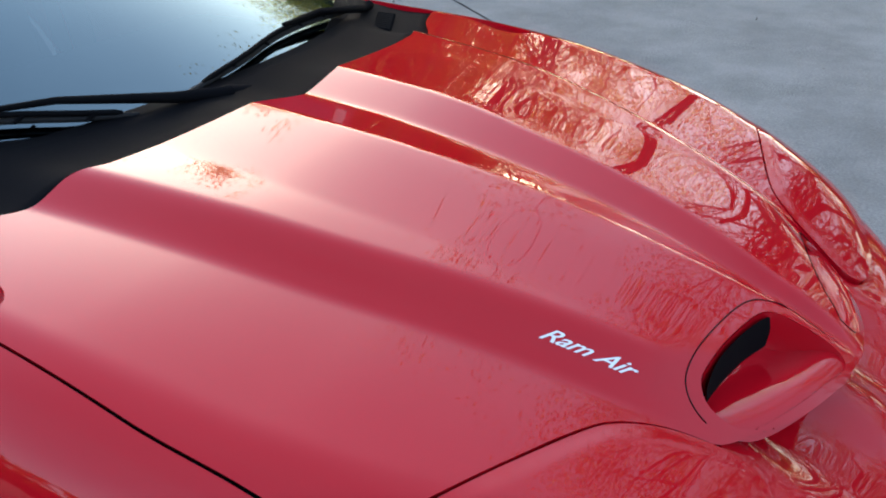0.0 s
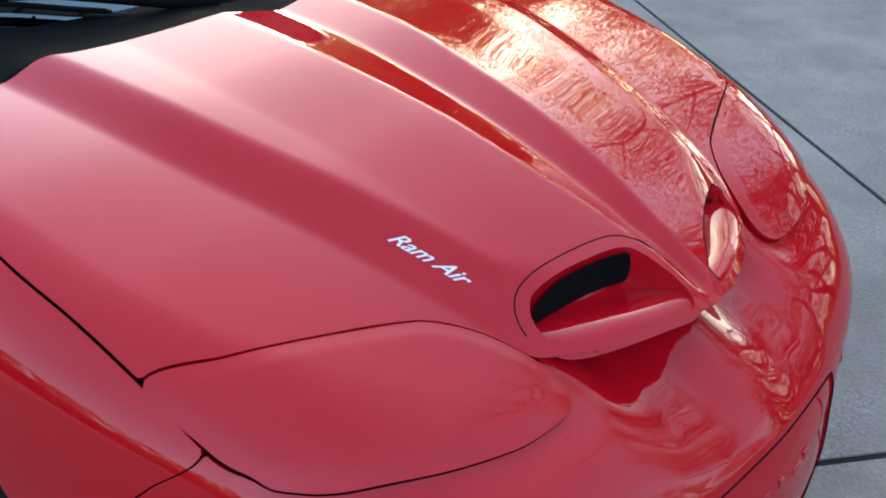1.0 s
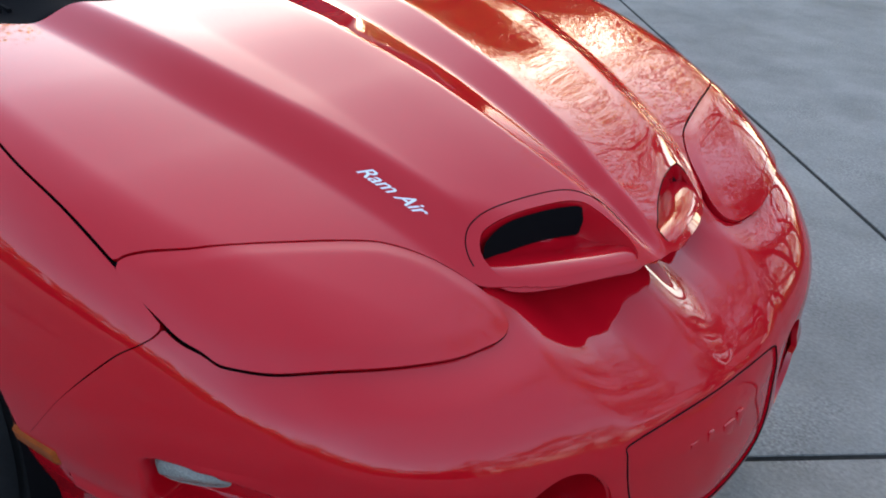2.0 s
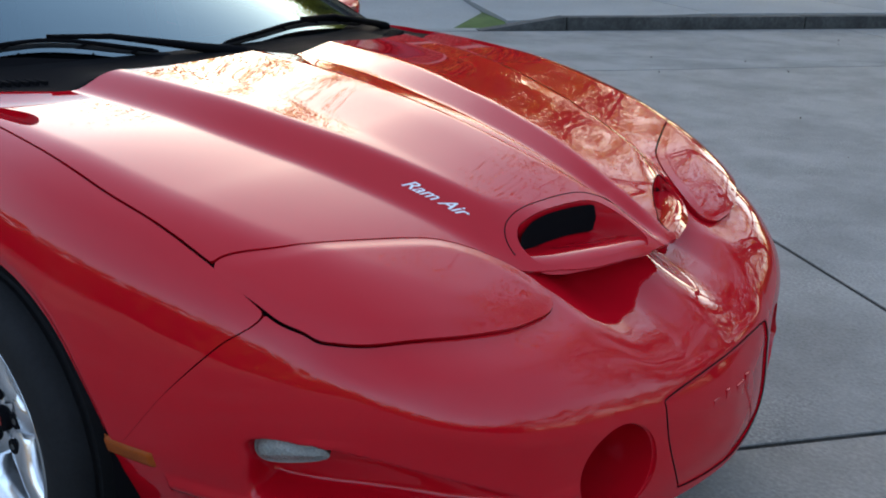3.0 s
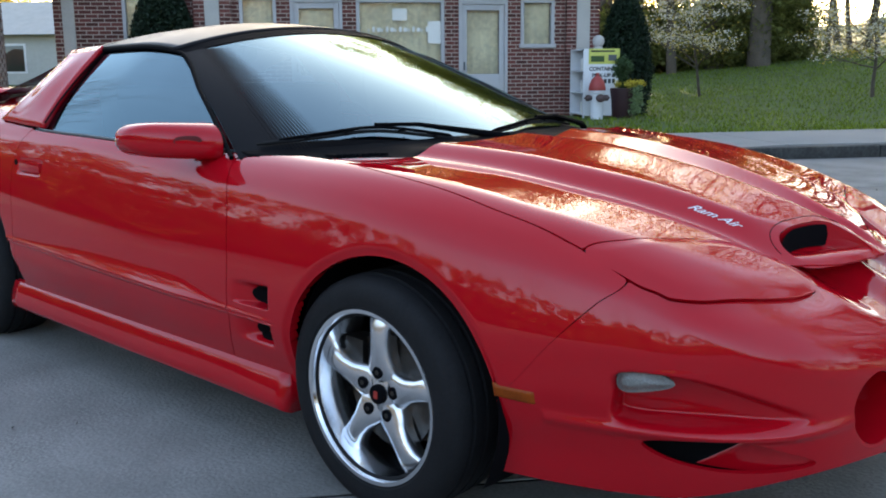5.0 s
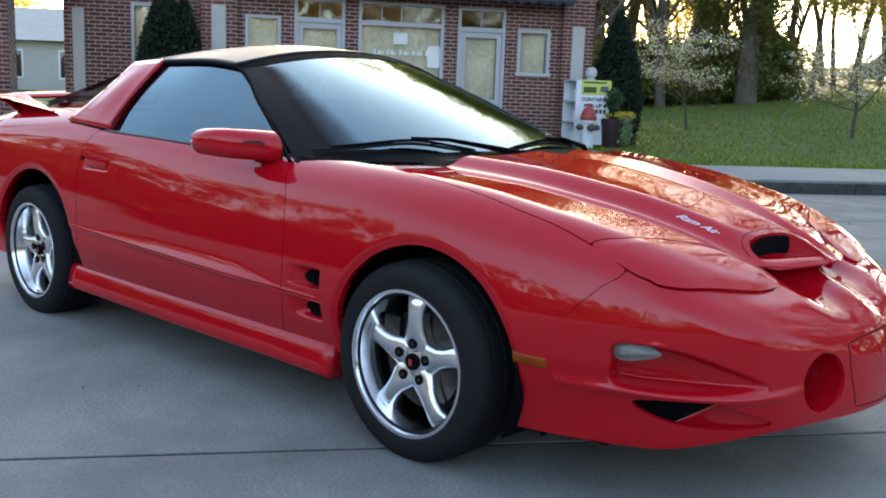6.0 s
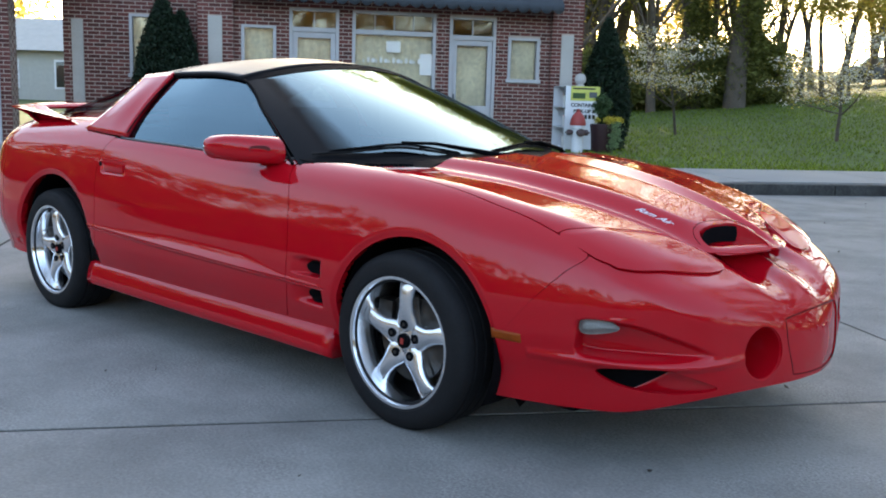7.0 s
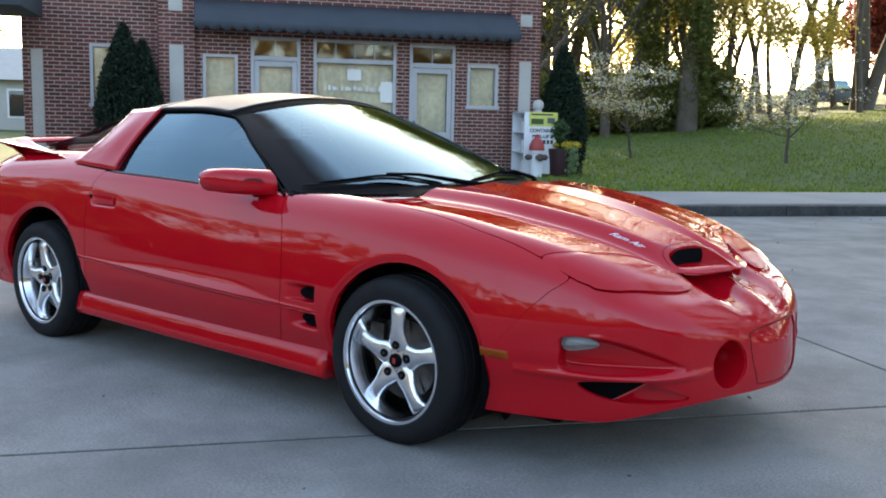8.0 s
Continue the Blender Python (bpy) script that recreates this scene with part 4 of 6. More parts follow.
# roof: two lift-out panels and the bar between them
def roof_point(x, v):
    y, z = pillar(x)
    crown = curve(x, (-2.12, -1.9, -1.6, -1.33, -1.2), (0.075, 0.085, 0.092, 0.084, 0.082))
    return np.stack([x - 0.08 * np.clip((x + 1.6) / 0.4, 0, 1) * (np.abs(v) ** 2.2 - 1) * 1.0, y * v, z + crown * (1 - np.abs(v) ** 2.1)], -1)


for s in (-1, 1):
    X, V = np.meshgrid(np.linspace(-1.32, -1.905, 22), np.linspace(0.075, 1.0, 20), indexing="ij")
    grid_mesh("lift_out_roof_panel", roof_point(X, s * V), ROOF, car, "gloss black lift-out roof panel", flip=s < 0, thick=0.012)
X, V = np.meshgrid(np.linspace(-1.32, -1.905, 22), np.linspace(-0.068, 0.068, 5), indexing="ij")
grid_mesh("roof_bar", roof_point(X, V), ROOF, car, thick=0.012)
X, V = np.meshgrid(np.linspace(-1.913, -2.14, 10), np.linspace(-1, 1, 40), indexing="ij")
grid_mesh("rear_roof", roof_point(X, V), ROOF, car, flip=False, thick=0.012)
V, W = np.meshgrid(np.linspace(-1, 1, 41), np.linspace(0, 1, 24), indexing="ij")
x = -2.14 - 0.87 * W
y, z = pillar(x)
grid_mesh("hatch_glass", np.stack([x, y * V * 0.985, z + 0.074 * (1 - np.abs(V) ** 2.1) * (1 - 0.75 * W) - 0.004], -1), GLASS, car, "dark tinted rear hatch glass", flip=True)

for s in (-1, 1):
    # side window
    xs = np.linspace(-0.68, -1.965, 52)
    yt, zt = pillar(xs)
    rows = []
    for t in np.linspace(0, 1, 14):
        yb = belt_y(xs) - 0.006
        zb = belt_z(xs) - 0.012
        bow = 0.016 * np.sin(math.pi * t) * (zt - zb) / 0.25
        rows.append(np.stack([xs, s * (yb + (yt - 0.004 - yb) * t + bow), zb + (zt - 0.006 - zb) * t], -1))
    grid_mesh("side_window", np.stack(rows, 0), GLASS, car, "dark tinted side window", flip=s > 0)
    # pillar, roof edge and belt seals
    xs = np.linspace(-0.655, -1.92, 40)
    yy, zz = pillar(xs)
    part("roof_edge_seal", tube([(a, s * (b + 0.002), c - 0.002) for a, b, c in zip(xs, yy, zz)], [0.007] * 40, 10), TRIM, car)
    xs = np.linspace(-0.66, -1.90, 30)
    part("belt_seal", tube([(a, s * (float(belt_y(a)) - 0.001), float(belt_z(np.array([a]))[0]) + 0.003) for a in xs], [0.0055] * 30, 8), SEAL, car)
    # red sail panel with its black edge
    rows = []
    for t in np.linspace(0, 1, 14):
        xa, xb = -1.872 - 0.022 * t, -2.27 + 0.14 * t + 0.05 * math.sin(math.pi * t)
        xs = np.linspace(xa, xb, 16)
        u = np.linspace(0, 1, 16)
        yb, zb = 0.848 - 0.012 * u, 0.918 + 0.020 * u
        yt, zt = 0.566 + 0.010 * u, 1.224 - 0.014 * u
        rows.append(np.stack([xs, s * (yb + (yt - yb) * t + 0.018 * math.sin(math.pi * t) + 0.016 * math.sin(math.pi * t) * np.sin(np.pi * u) ** 2), zb + (zt - zb) * t], -1))
    grid_mesh("sail_panel", np.stack(rows, 0), RED, car, flip=s < 0, thick=0.02)
    part("window_rear_seal", tube([tuple(p) for p in [(-1.868 - 0.022 * t, s * (0.852 + (0.568 - 0.852) * t + 0.018 * math.sin(math.pi * t)), 0.945 + 0.277 * t) for t in np.linspace(0, 1, 12)]], [0.0035] * 12, 8), TRIM, car)

# cabin
part("dashboard", box(-1.05, -0.55, -0.66, 0.66, 0.62, 0.84, 0.05), TRIM, car)
part("cabin_floor", box(-2.9, -0.5, -0.78, 0.78, 0.26, 0.34, 0.02), GAP, car)
for s in (-1, 1):
    seat = thing_part("front_seat", car)
    part("seat_base", box(-1.75, -1.22, s * 0.36 - 0.24, s * 0.36 + 0.24, 0.34, 0.56, 0.06), TRIM, seat)
    bm = box(-1.86, -1.70, s * 0.36 - 0.23, s * 0.36 + 0.23, 0.50, 1.08, 0.05)
    for v in bm.verts:
        v.co.x -= 0.18 * (v.co.z - 0.5)
    part("seat_back", bm, TRIM, seat)

# door mirrors
for s in (-1, 1):
    v, f = [], []
    n, k = 30, 32
    for i in range(n + 1):
        t = math.sin(math.pi / 2 * i / n)
        cx, cy, cz = (-0.770 if s < 0 else -0.86) - 0.125 * t ** 1.3, 0.836 + 0.240 * t, (0.924 if s < 0 else 0.895) + 0.014 * t
        tip = max(1 - t ** 7, 0.0004) ** 0.5
        rx = (0.060 + 0.018 * t) * tip
        rz = (0.056 - 0.004 * t) * tip
        for j in range(k):
            a = 2 * math.pi * j / k
            c, d = math.cos(a), math.sin(a)
            v.append((cx + rx * math.copysign(abs(c) ** 0.62, c) - 0.03 * (1 - t) * (d > 0) * abs(d), s * cy, cz + rz * math.copysign(abs(d) ** 0.62, d)))
    for i in range(n):
        for j in range(k):
            q = (i * k + j, (i + 1) * k + j, (i + 1) * k + (j + 1) % k, i * k + (j + 1) % k)
            f.append(q if s > 0 else q[::-1])
    f.append(tuple(n * k + j for j in range(k))[:: 1 if s > 0 else -1])
    mirror = link("door_mirror", v, f, RED, car)
    # flat darker-red patch; the recess's shade is put into its colour
    slot = smooth_loop([(-0.040, -0.010), (-0.034, 0.008), (0.0, 0.012), (0.030, 0.008), (0.040, -0.004), (0.030, -0.012)], 24)
    face = [((-0.7445 if s < 0 else -0.8345) - 0.46 * a * 0.9, s * (0.938 + a * 0.9), (0.936 if s < 0 else 0.908) + b * 0.9) for a, b in slot]
    link("mirror_slot_shade", face, [tuple(range(24))[:: -1 if s < 0 else 1]], SLOT_SHADE, mirror, "flat dark red patch painting the shade of the housing's recess")
    part("mirror_foot", box(-0.86 - 0.06 * (s > 0), -0.735 - 0.04 * (s > 0), s * 0.845 - 0.02, s * 0.845 + 0.025, 0.876, 0.905, 0.008), TRIM, mirror)
    face = lathe([(0.0, -0.003), (0.050, -0.003), (0.050, 0.003), (0.0, 0.003)], 28)
    bmesh.ops.transform(face, matrix=Matrix.Translation((-0.915 - 0.085 * (s > 0), s * 0.99, 0.930 - 0.025 * (s > 0))) @ pose(0, 0, 0, 0, 0, 90) @ Matrix.Diagonal((1.7, 1, 0.95, 1)), verts=face.verts)
    part("mirror_glass", face, LIP, mirror)

# wheels
TYRE = [(0.212, -0.105), (0.224, -0.119), (0.238, -0.123), (0.240, -0.126), (0.262, -0.128), (0.285, -0.125), (0.302, -0.114), (0.312, -0.097), (0.316, -0.075),
        (0.309, -0.073), (0.309, -0.064), (0.318, -0.062), (0.319, -0.030), (0.311, -0.028), (0.311, -0.018), (0.319, -0.016), (0.319, 0.016), (0.311, 0.018),
        (0.311, 0.028), (0.319, 0.030), (0.318, 0.075), (0.312, 0.100), (0.285, 0.122), (0.240, 0.124), (0.212, 0.105)]
RIM = [(0.218, -0.100), (0.230, -0.112), (0.2345, -0.1200), (0.2325, -0.1235), (0.2225, -0.1225), (0.2200, -0.1180), (0.2150, -0.098), (0.206, -0.070), (0.200, -0.052), (0.196, 0.11)]


def spoke_mesh():
    """One broad, crowned spoke that runs outwards along +z."""
    rs = (0.030, 0.055, 0.080, 0.110, 0.145, 0.180, 0.207)
    ws = (0.034, 0.050, 0.043, 0.032, 0.0285, 0.032, 0.042)
    os = (-0.074, -0.080, -0.085, -0.089, -0.091, -0.089, -0.078)
    bm = bmesh.new()
    rings = []
    for r, w, o in zip(rs, ws, os):
        rings.append([bm.verts.new(c) for c in ((-w * 0.86, o + 0.050, r), (-w, o + 0.012, r), (-w * 0.82, o + 0.002, r), (-w * 0.4, o - 0.003, r), (0, o - 0.004, r), (w * 0.4, o - 0.003, r), (w * 0.82, o + 0.002, r), (w, o + 0.012, r), (w * 0.86, o + 0.050, r))])
    for a, b in zip(rings, rings[1:]):
        for i in range(8):
            bm.faces.new((a[i], a[i + 1], b[i + 1], b[i]))
    bmesh.ops.subdivide_edges(bm, edges=bm.edges[:], cuts=1, smooth=0.8, use_grid_fill=True)
    bmesh.ops.recalc_face_normals(bm, faces=bm.faces)
    return bm


def wheel(x, turn, flip):
    w = thing_part("wheel", car)
    w.matrix_basis = pose(x, 0.80 if flip else -0.80, 0.306, 0, 0, 180 if flip else 0) @ pose(0, 0, 0, 0, turn, 0)
    t = part("tyre", lathe(TYRE, 96), RUBBER, w, "worn black low-profile tyre")
    r = part("rim", lathe(RIM, 96), LIP, w, "polished rim")
    proto = spoke_mesh()
    for k in range(5):
        bm = proto.copy()
        bmesh.ops.transform(bm, matrix=pose(0, 0, 0, 0, 72 * k, 0), verts=bm.verts)
        part("spoke", bm, SILVER, r, sharp=60)
        a = radians(72 * k)
        # black disc on the spoke paints the shade inside a lug hole
        hole = lathe([(0.0165, -0.084), (0.0160, -0.0888), (0.0140, -0.0892), (0.0, -0.0880)], 20)
        bmesh.ops.translate(hole, verts=hole.verts, vec=(0.060 * math.sin(a), 0, 0.060 * math.cos(a)))
        part("lug_hole_shade", hole, GAP, r)
        nut = lathe([(0.0, -0.0905), (0.0065, -0.0900), (0.0080, -0.0870)], 6)
        bmesh.ops.translate(nut, verts=nut.verts, vec=(0.060 * math.sin(a), 0, 0.060 * math.cos(a)))
        part("lug_nut", nut, DISC, r)
    proto.free()
    part("hub", lathe([(0.0, -0.079), (0.045, -0.078), (0.062, -0.070), (0.070, -0.05), (0.070, 0.0)], 40), SILVER, r)
    part("centre_cap", lathe([(0.0, -0.0925), (0.020, -0.092), (0.0255, -0.090), (0.027, -0.076)], 32), TRIM, r, "black centre cap")
    mark = box(-0.007, 0.007, -0.0945, -0.090, -0.010, 0.010, 0.002)
    part("cap_mark", mark, CAPRED, r)
    part("brake_disc", lathe([(0.07, -0.035), (0.155, -0.035), (0.155, -0.012), (0.07, -0.012), (0.07, -0.035)], 48), DISC, w)
    part("brake_caliper", box(-0.16, -0.09, -0.055, 0.01, 0.0, 0.12, 0.012), DISC, w)
    return w


for x, turn in ((0.0, 2.0), (-2.535, -9.0)):
    wheel(x, turn, False)
    wheel(x, turn + 20, True)
# wheel housings
for x, (cx, cz, cr) in ((0.0, ARCH_FRONT), (-2.535, ARCH_REAR)):
    for s in (-1, 1):
        bm = lathe([(cr + 0.010, s * 0.885), (cr + 0.02, s * 0.60), (0.0, s * 0.60)], 48)
        bmesh.ops.translate(bm, verts=bm.verts, vec=(cx, 0, cz))
        bmesh.ops.delete(bm, geom=[f for f in bm.faces if f.calc_center_median().z < 0.17], context="FACES")
        part("wheel_housing", bm, GAP, car)

# ---- the ground: u along the kerb and the building, n across, away from the car ----
UX, UY = math.cos(radians(52)), math.sin(radians(52))


def place(u, n, z=0.0):
    return (u * UX - n * UY, u * UY + n * UX, z)


SITE = pose(0, 0, 0, 0, 0, 52)
KERB_N, WALK_N, FACADE_N, CORNER_U, DRIVE_U = 7.95, 10.45, 15.16, 4.89, 2.82


def lawn(u, n):
    """Height of the ground."""
    back = min(max((n - WALK_N) / 2.5, 0), 1)
    rise = (0.08 if n < WALK_N - 0.2 else 0.14) * step(u, DRIVE_U - 0.6, DRIVE_U) - 0.06 * (1 - step(u, DRIVE_U - 0.6, DRIVE_U)) + back * (min(0.0185 * max(0.0, n - 11.0), 1.6) + min(0.088 * max(0.0, u - 9.0), 3.4))
    rise += 0.02 * math.sin(u * 0.7 + n * 0.4) * back
    t = min(max((n - KERB_N - 0.05) / 0.12, 0), 1)
    return -0.06 * (1 - t) + rise * t


us = sorted(set([-900, -400, -200, -100, -60, -40] + list(np.arange(-30, 60.1, 1.5)) + [75, 100, 160, 300, 900]))
ns = sorted(set([-900, -300, -100, -40, -10, 0, 5, 7.9, 8.02, 8.2] + list(np.arange(9, 40, 1.0)) + [45, 50, 55, 60, 70, 90, 130, 300, 900]))
v = [place(a, b, lawn(a, b)) for a in us for b in ns]
k = len(ns)
f = [(i * k + j, (i + 1) * k + j, (i + 1) * k + j + 1, i * k + j + 1) for i in range(len(us) - 1) for j in range(k - 1)]
ground = link("ground", v, f, SOIL)
tagged(ground, "grassy ground rising gently away from the lot", "ground", kind="structure")

# kerb and footway
def site_box(u0, u1, n0, n1, z0, z1, bevel=0.01):
    bm = box(u0, u1, n0, n1, z0, z1, bevel)
    bmesh.ops.transform(bm, matrix=SITE, verts=bm.verts)
    return bm


kerb = thing("kerb", "weathered dark-stained concrete kerb along the lot", "kerb", kind="structure")
rng = random.Random(4)
u = 3.46
while u < 40:
    part("kerb_stone", site_box(u + 0.006, u + 2.994, KERB_N - 0.08 + rng.uniform(-0.006, 0.006), KERB_N + 0.12, -0.05, 0.150 + rng.uniform(-0.006, 0.006), 0.025), KERB, kerb)
    u += 3.0
# the kerb runs down to the lot beside the drive
ramp = site_box(2.45, 3.454, KERB_N - 0.08, KERB_N + 0.12, -0.05, 0.150, 0.02)
for q in ramp.verts:
    along = q.co.x * UX + q.co.y * UY
    q.co.z = -0.05 + (q.co.z + 0.05) * (0.27 + 0.73 * step(along, 2.45, 3.40))
part("dropped_kerb_stone", ramp, KERB, kerb)
u = 2.444
while u > -18:
    part("flush_kerb_stone", site_box(u - 2.994, u - 0.006, KERB_N - 0.08, KERB_N + 0.12, -0.05, 0.004, 0.004), SLAB, kerb)
    u -= 3.0
footway = thing("footway", "pale concrete footway behind the kerb", "pavement", kind="structure")
u = DRIVE_U
while u < 40:
    slab = site_box(u + 0.006, u + 2.494, KERB_N + 0.128, WALK_N, -0.05, 0.163, 0.012)
    if u == DRIVE_U:
        for q in slab.verts:
            along, across = q.co.x * UX + q.co.y * UY, q.co.y * UX - q.co.x * UY
            if q.co.z > 0:
                q.co.z -= 0.075 * (1 - step(along, DRIVE_U, DRIVE_U + 0.5)) * (1 - step(across, KERB_N, KERB_N + 1.2))
    part("slab", slab, WALKWAY, footway)
    u += 2.5
drive = thing("drive", "pale concrete drive rising gently to the building", "pavement", kind="structure")
for i in range(7):
    for n0, n1, z0, z1 in ((KERB_N + 0.128, WALK_N, 0.004, 0.130), (WALK_N + 0.01, FACADE_N - 0.03, 0.130, 0.185)):
        slab = site_box(DRIVE_U - 3.0 * i - 2.994, DRIVE_U - 3.0 * i - 0.006, n0 + 0.003, n1 - 0.003, -0.10, 0.0, 0.012)
        for q in slab.verts:
            across = q.co.y * UX - q.co.x * UY
            if q.co.z > -0.05:
                q.co.z += z0 + (z1 - z0) * (across - n0) / (n1 - n0)
        part("slab", slab, WALKWAY, drive)
apron = thing("apron", "narrow concrete path along the foot of the building", "pavement", kind="structure")
part("slab", site_box(DRIVE_U + 0.006, CORNER_U - 0.50, 14.45, FACADE_N - 0.03, 0.03, 0.182, 0.012), WALKWAY, apron)
part("slab", site_box(CORNER_U - 0.49, CORNER_U + 0.9, 14.30, FACADE_N - 0.03, 0.03, 0.188, 0.012), WALKWAY, apron)

# lot
lot = thing("lot", "grey concrete lot of large slabs with dark joints", "pavement", kind="structure")
A, B = 5.03, 5.12
for i in range(-6, 8):
    for j in range(-6, 2):
        u0, n0 = 1.93 + A * i, -0.47 + B * j if j < 1 else 5.17
        n1 = min(-0.47 + B * (j + 1) if j < 0 else 5.17 if j == 0 else KERB_N - 0.09, KERB_N - 0.09)
        part("slab", site_box(u0 + 0.010, u0 + A - 0.010, n0 + 0.010, n1 - 0.010, -0.12, rng.uniform(-0.001, 0.001), 0.006), SLAB, lot)
        part("joint_filler", site_box(u0 - 0.011, u0 + 0.011, n0, n1, -0.10, -0.006, 0.0), TAR, lot, "dark filler in the joint")
        part("joint_filler", site_box(u0 + 0.011, u0 + A - 0.011, n0 - 0.011, n0 + 0.011, -0.10, -0.006, 0.0), TAR, lot, "dark filler in the joint")

# ---- brick building ----
building = thing("brick_building", "dark red brick shop with blue-grey awning and pale window frames", "building")
building.matrix_world = Matrix.Translation(place(CORNER_U, FACADE_N, 0.0)) @ pose(0, 0, 0, 0, 0, 52)
BH = 4.15


def wall_bricks(name, spans, holes, face, parent, z0=0.12, z1=BH, axis="x", loose=0):
    """Courses of bricks with recessed joints on a wall's outer face; holes are left open."""
    rng = random.Random(hash_name(name))
    v, f = [], []
    course, length = 0.0735, 0.222
    single = []
    row = 0
    z = z0
    while z < z1:
        for a, b in spans:
            x = a - (length / 2 if row % 2 else 0)
            while x < b:
                x0, x1 = max(x + 0.006, a), min(x + length - 0.006, b)
                cx = (x0 + x1) / 2
                zz0, zz1 = z + 0.0065, z + course - 0.0065
                pieces = [(x0, x1)]
                for h0, h1, k0, k1 in holes:
                    if zz1 > k0 and zz0 < k1:
                        nxt = []
                        for p0, p1 in pieces:
                            if p1 <= h0 or p0 >= h1:
                                nxt.append((p0, p1))
                            else:
                                if p0 < h0:
                                    nxt.append((p0, h0))
                                if p1 > h1:
                                    nxt.append((h1, p1))
                        pieces = nxt
                for p0, p1 in pieces:
                    if p1 - p0 > 0.02:
                        d = rng.uniform(-0.002, 0.002)
                        if len(single) < loose and p1 - p0 > length - 0.0125:
                            single.append((p0, face + d, zz0))
                            continue
                        o = len(v)
                        pts = []
                        for yy, e in ((face + 0.012, 0.0), (face + d - 0.0, 0.003)):
                            pts += [(p0 + e, yy, zz0 + e), (p1 - e, yy, zz0 + e), (p1 - e, yy, zz1 - e), (p0 + e, yy, zz1 - e)]
                        if axis == "y":
                            pts = [(c[1], c[0], c[2]) for c in pts]
                        v += pts
                        f += [tuple(o + q for q in quad) for quad in ((4, 5, 6, 7), (0, 1, 5, 4), (1, 2, 6, 5), (2, 3, 7, 6), (3, 0, 4, 7))]
                x += length
        z += course
        row += 1
    ob = link(name, v, f, BRICK, parent, smooth=False)
    if single:
        w, h, e = length - 0.012, course - 0.013, 0.003
        c = [(0, 0.016, 0), (w, 0.016, 0), (w, 0.016, h), (0, 0.016, h), (e, 0, e), (w - e, 0, e), (w - e, 0, h - e), (e, 0, h - e)]
        piece = link("brick", c, [(4, 5, 6, 7), (0, 1, 5, 4), (1, 2, 6, 5), (2, 3, 7, 6), (3, 0, 4, 7)], BRICK, parent, smooth=False)
        piece.location = single[0]
        for at in single[1:]:
            other = new("brick", piece.data)
            other.parent = parent
            other.location = at
    return tagged(ob, "courses of dark red brick", kind="stuff")


def hash_name(name):
    return sum(ord(c) * (i + 7) for i, c in enumerate(name))


WINDOWS = [("small_window", -6.62, -5.95, 1.55, 2.47), ("shop_door", -5.70, -4.73, 0.19, 2.83), ("shop_window", -4.47, -2.79, 0.85, 2.83),
           ("shop_door", -2.51, -1.55, 0.19, 2.80), ("small_window", -1.29, -0.62, 1.53, 2.43)]
holes = [(a, b, c, d) for _, a, b, c, d in WINDOWS]


def wall_backing(name, x0, x1, y0, y1, z0, z1, cuts, parent):
    """A mortar-coloured wall of real thickness with openings through it."""
    xs = sorted({x0, x1, *[c for h in cuts for c in h[:2]]})
    zs = sorted({z0, z1, *[c for h in cuts for c in h[2:]]})
    bm = bmesh.new()
    for a, b in zip(xs, xs[1:]):
        for c, d in zip(zs, zs[1:]):
            mx, mz = (a + b) / 2, (c + d) / 2
            if any(h[0] < mx < h[1] and h[2] < mz < h[3] for h in cuts):
                continue
            m = bmesh.ops.create_cube(bm, size=1)["verts"]
            for w in m:
                w.co = Vector((mx + w.co.x * (b - a), (y0 + y1) / 2 + w.co.y * (y1 - y0), mz + w.co.z * (d - c)))
    bmesh.ops.remove_doubles(bm, verts=bm.verts, dist=1e-4)
    return part(name, bm, MORTAR, parent, smooth=False)


front = wall_backing("front_wall", -7.44, 0.26, 0.008, 0.30, 0.0, BH, holes, building)
wall_bricks("front_bricks", [(-2.60, -0.40)], holes, 0.0, front, z1=3.1, loose=300)
wall_bricks("front_bricks", [(-2.60, -0.40)], holes, 0.0, front, z0=0.12 + 41 * 0.0735)
wall_bricks("front_bricks", [(-6.76, -2.60)], holes, 0.0, front)
for a, b in ((-7.44, -6.76), (-0.40, 0.26)):
    pier = part("pier", box(a + 0.01, b - 0.01, -0.10, 0.01, 0.0, BH, 0), MORTAR, building, smooth=False)
    wall_bricks("pier_bricks", [(a, b)], [(a + 0.20, a + 0.47, 1.15, 2.60 if a < -5 else 2.51)], -0.11, pier)
    wall_bricks("pier_side_bricks", [(-0.11, 0.0)], [], a, pier, axis="y")
    wall_bricks("pier_side_bricks", [(-0.11, 0.0)], [], b - 0.012, pier, axis="y")
    part("stone_panel", box(a + 0.205, a + 0.465, -0.125, -0.09, 1.15, 2.60 if a < -5 else 2.51, 0.006), LIMESTONE, building, "pale cast-stone panel")
    part("stone_square", box(a + 0.20, a + 0.46, -0.122, -0.09, 3.25, 3.49, 0.006), LIMESTONE, building, "pale cast-stone square")
wing_wall = wall_backing("side_wing_wall", -9.95, -7.44, 0.308, 0.60, 0.0, BH, [(-8.74, -8.10, 1.40, 2.60)], building)
wall_bricks("wing_bricks", [(-9.95, -7.44)], [(-8.74, -8.10, 1.40, 2.60), (-9.80, -9.58, 0.5, 2.46)], 0.30, wing_wall)
part("stone_panel", box(-9.795, -9.585, 0.285, 0.31, 0.5, 2.455, 0.006), LIMESTONE, building, "pale cast-stone panel")
ret = part("return_wall", box(-0.04, 0.25, 0.30, 6.5, 0.0, BH, 0), MORTAR, building, smooth=False)
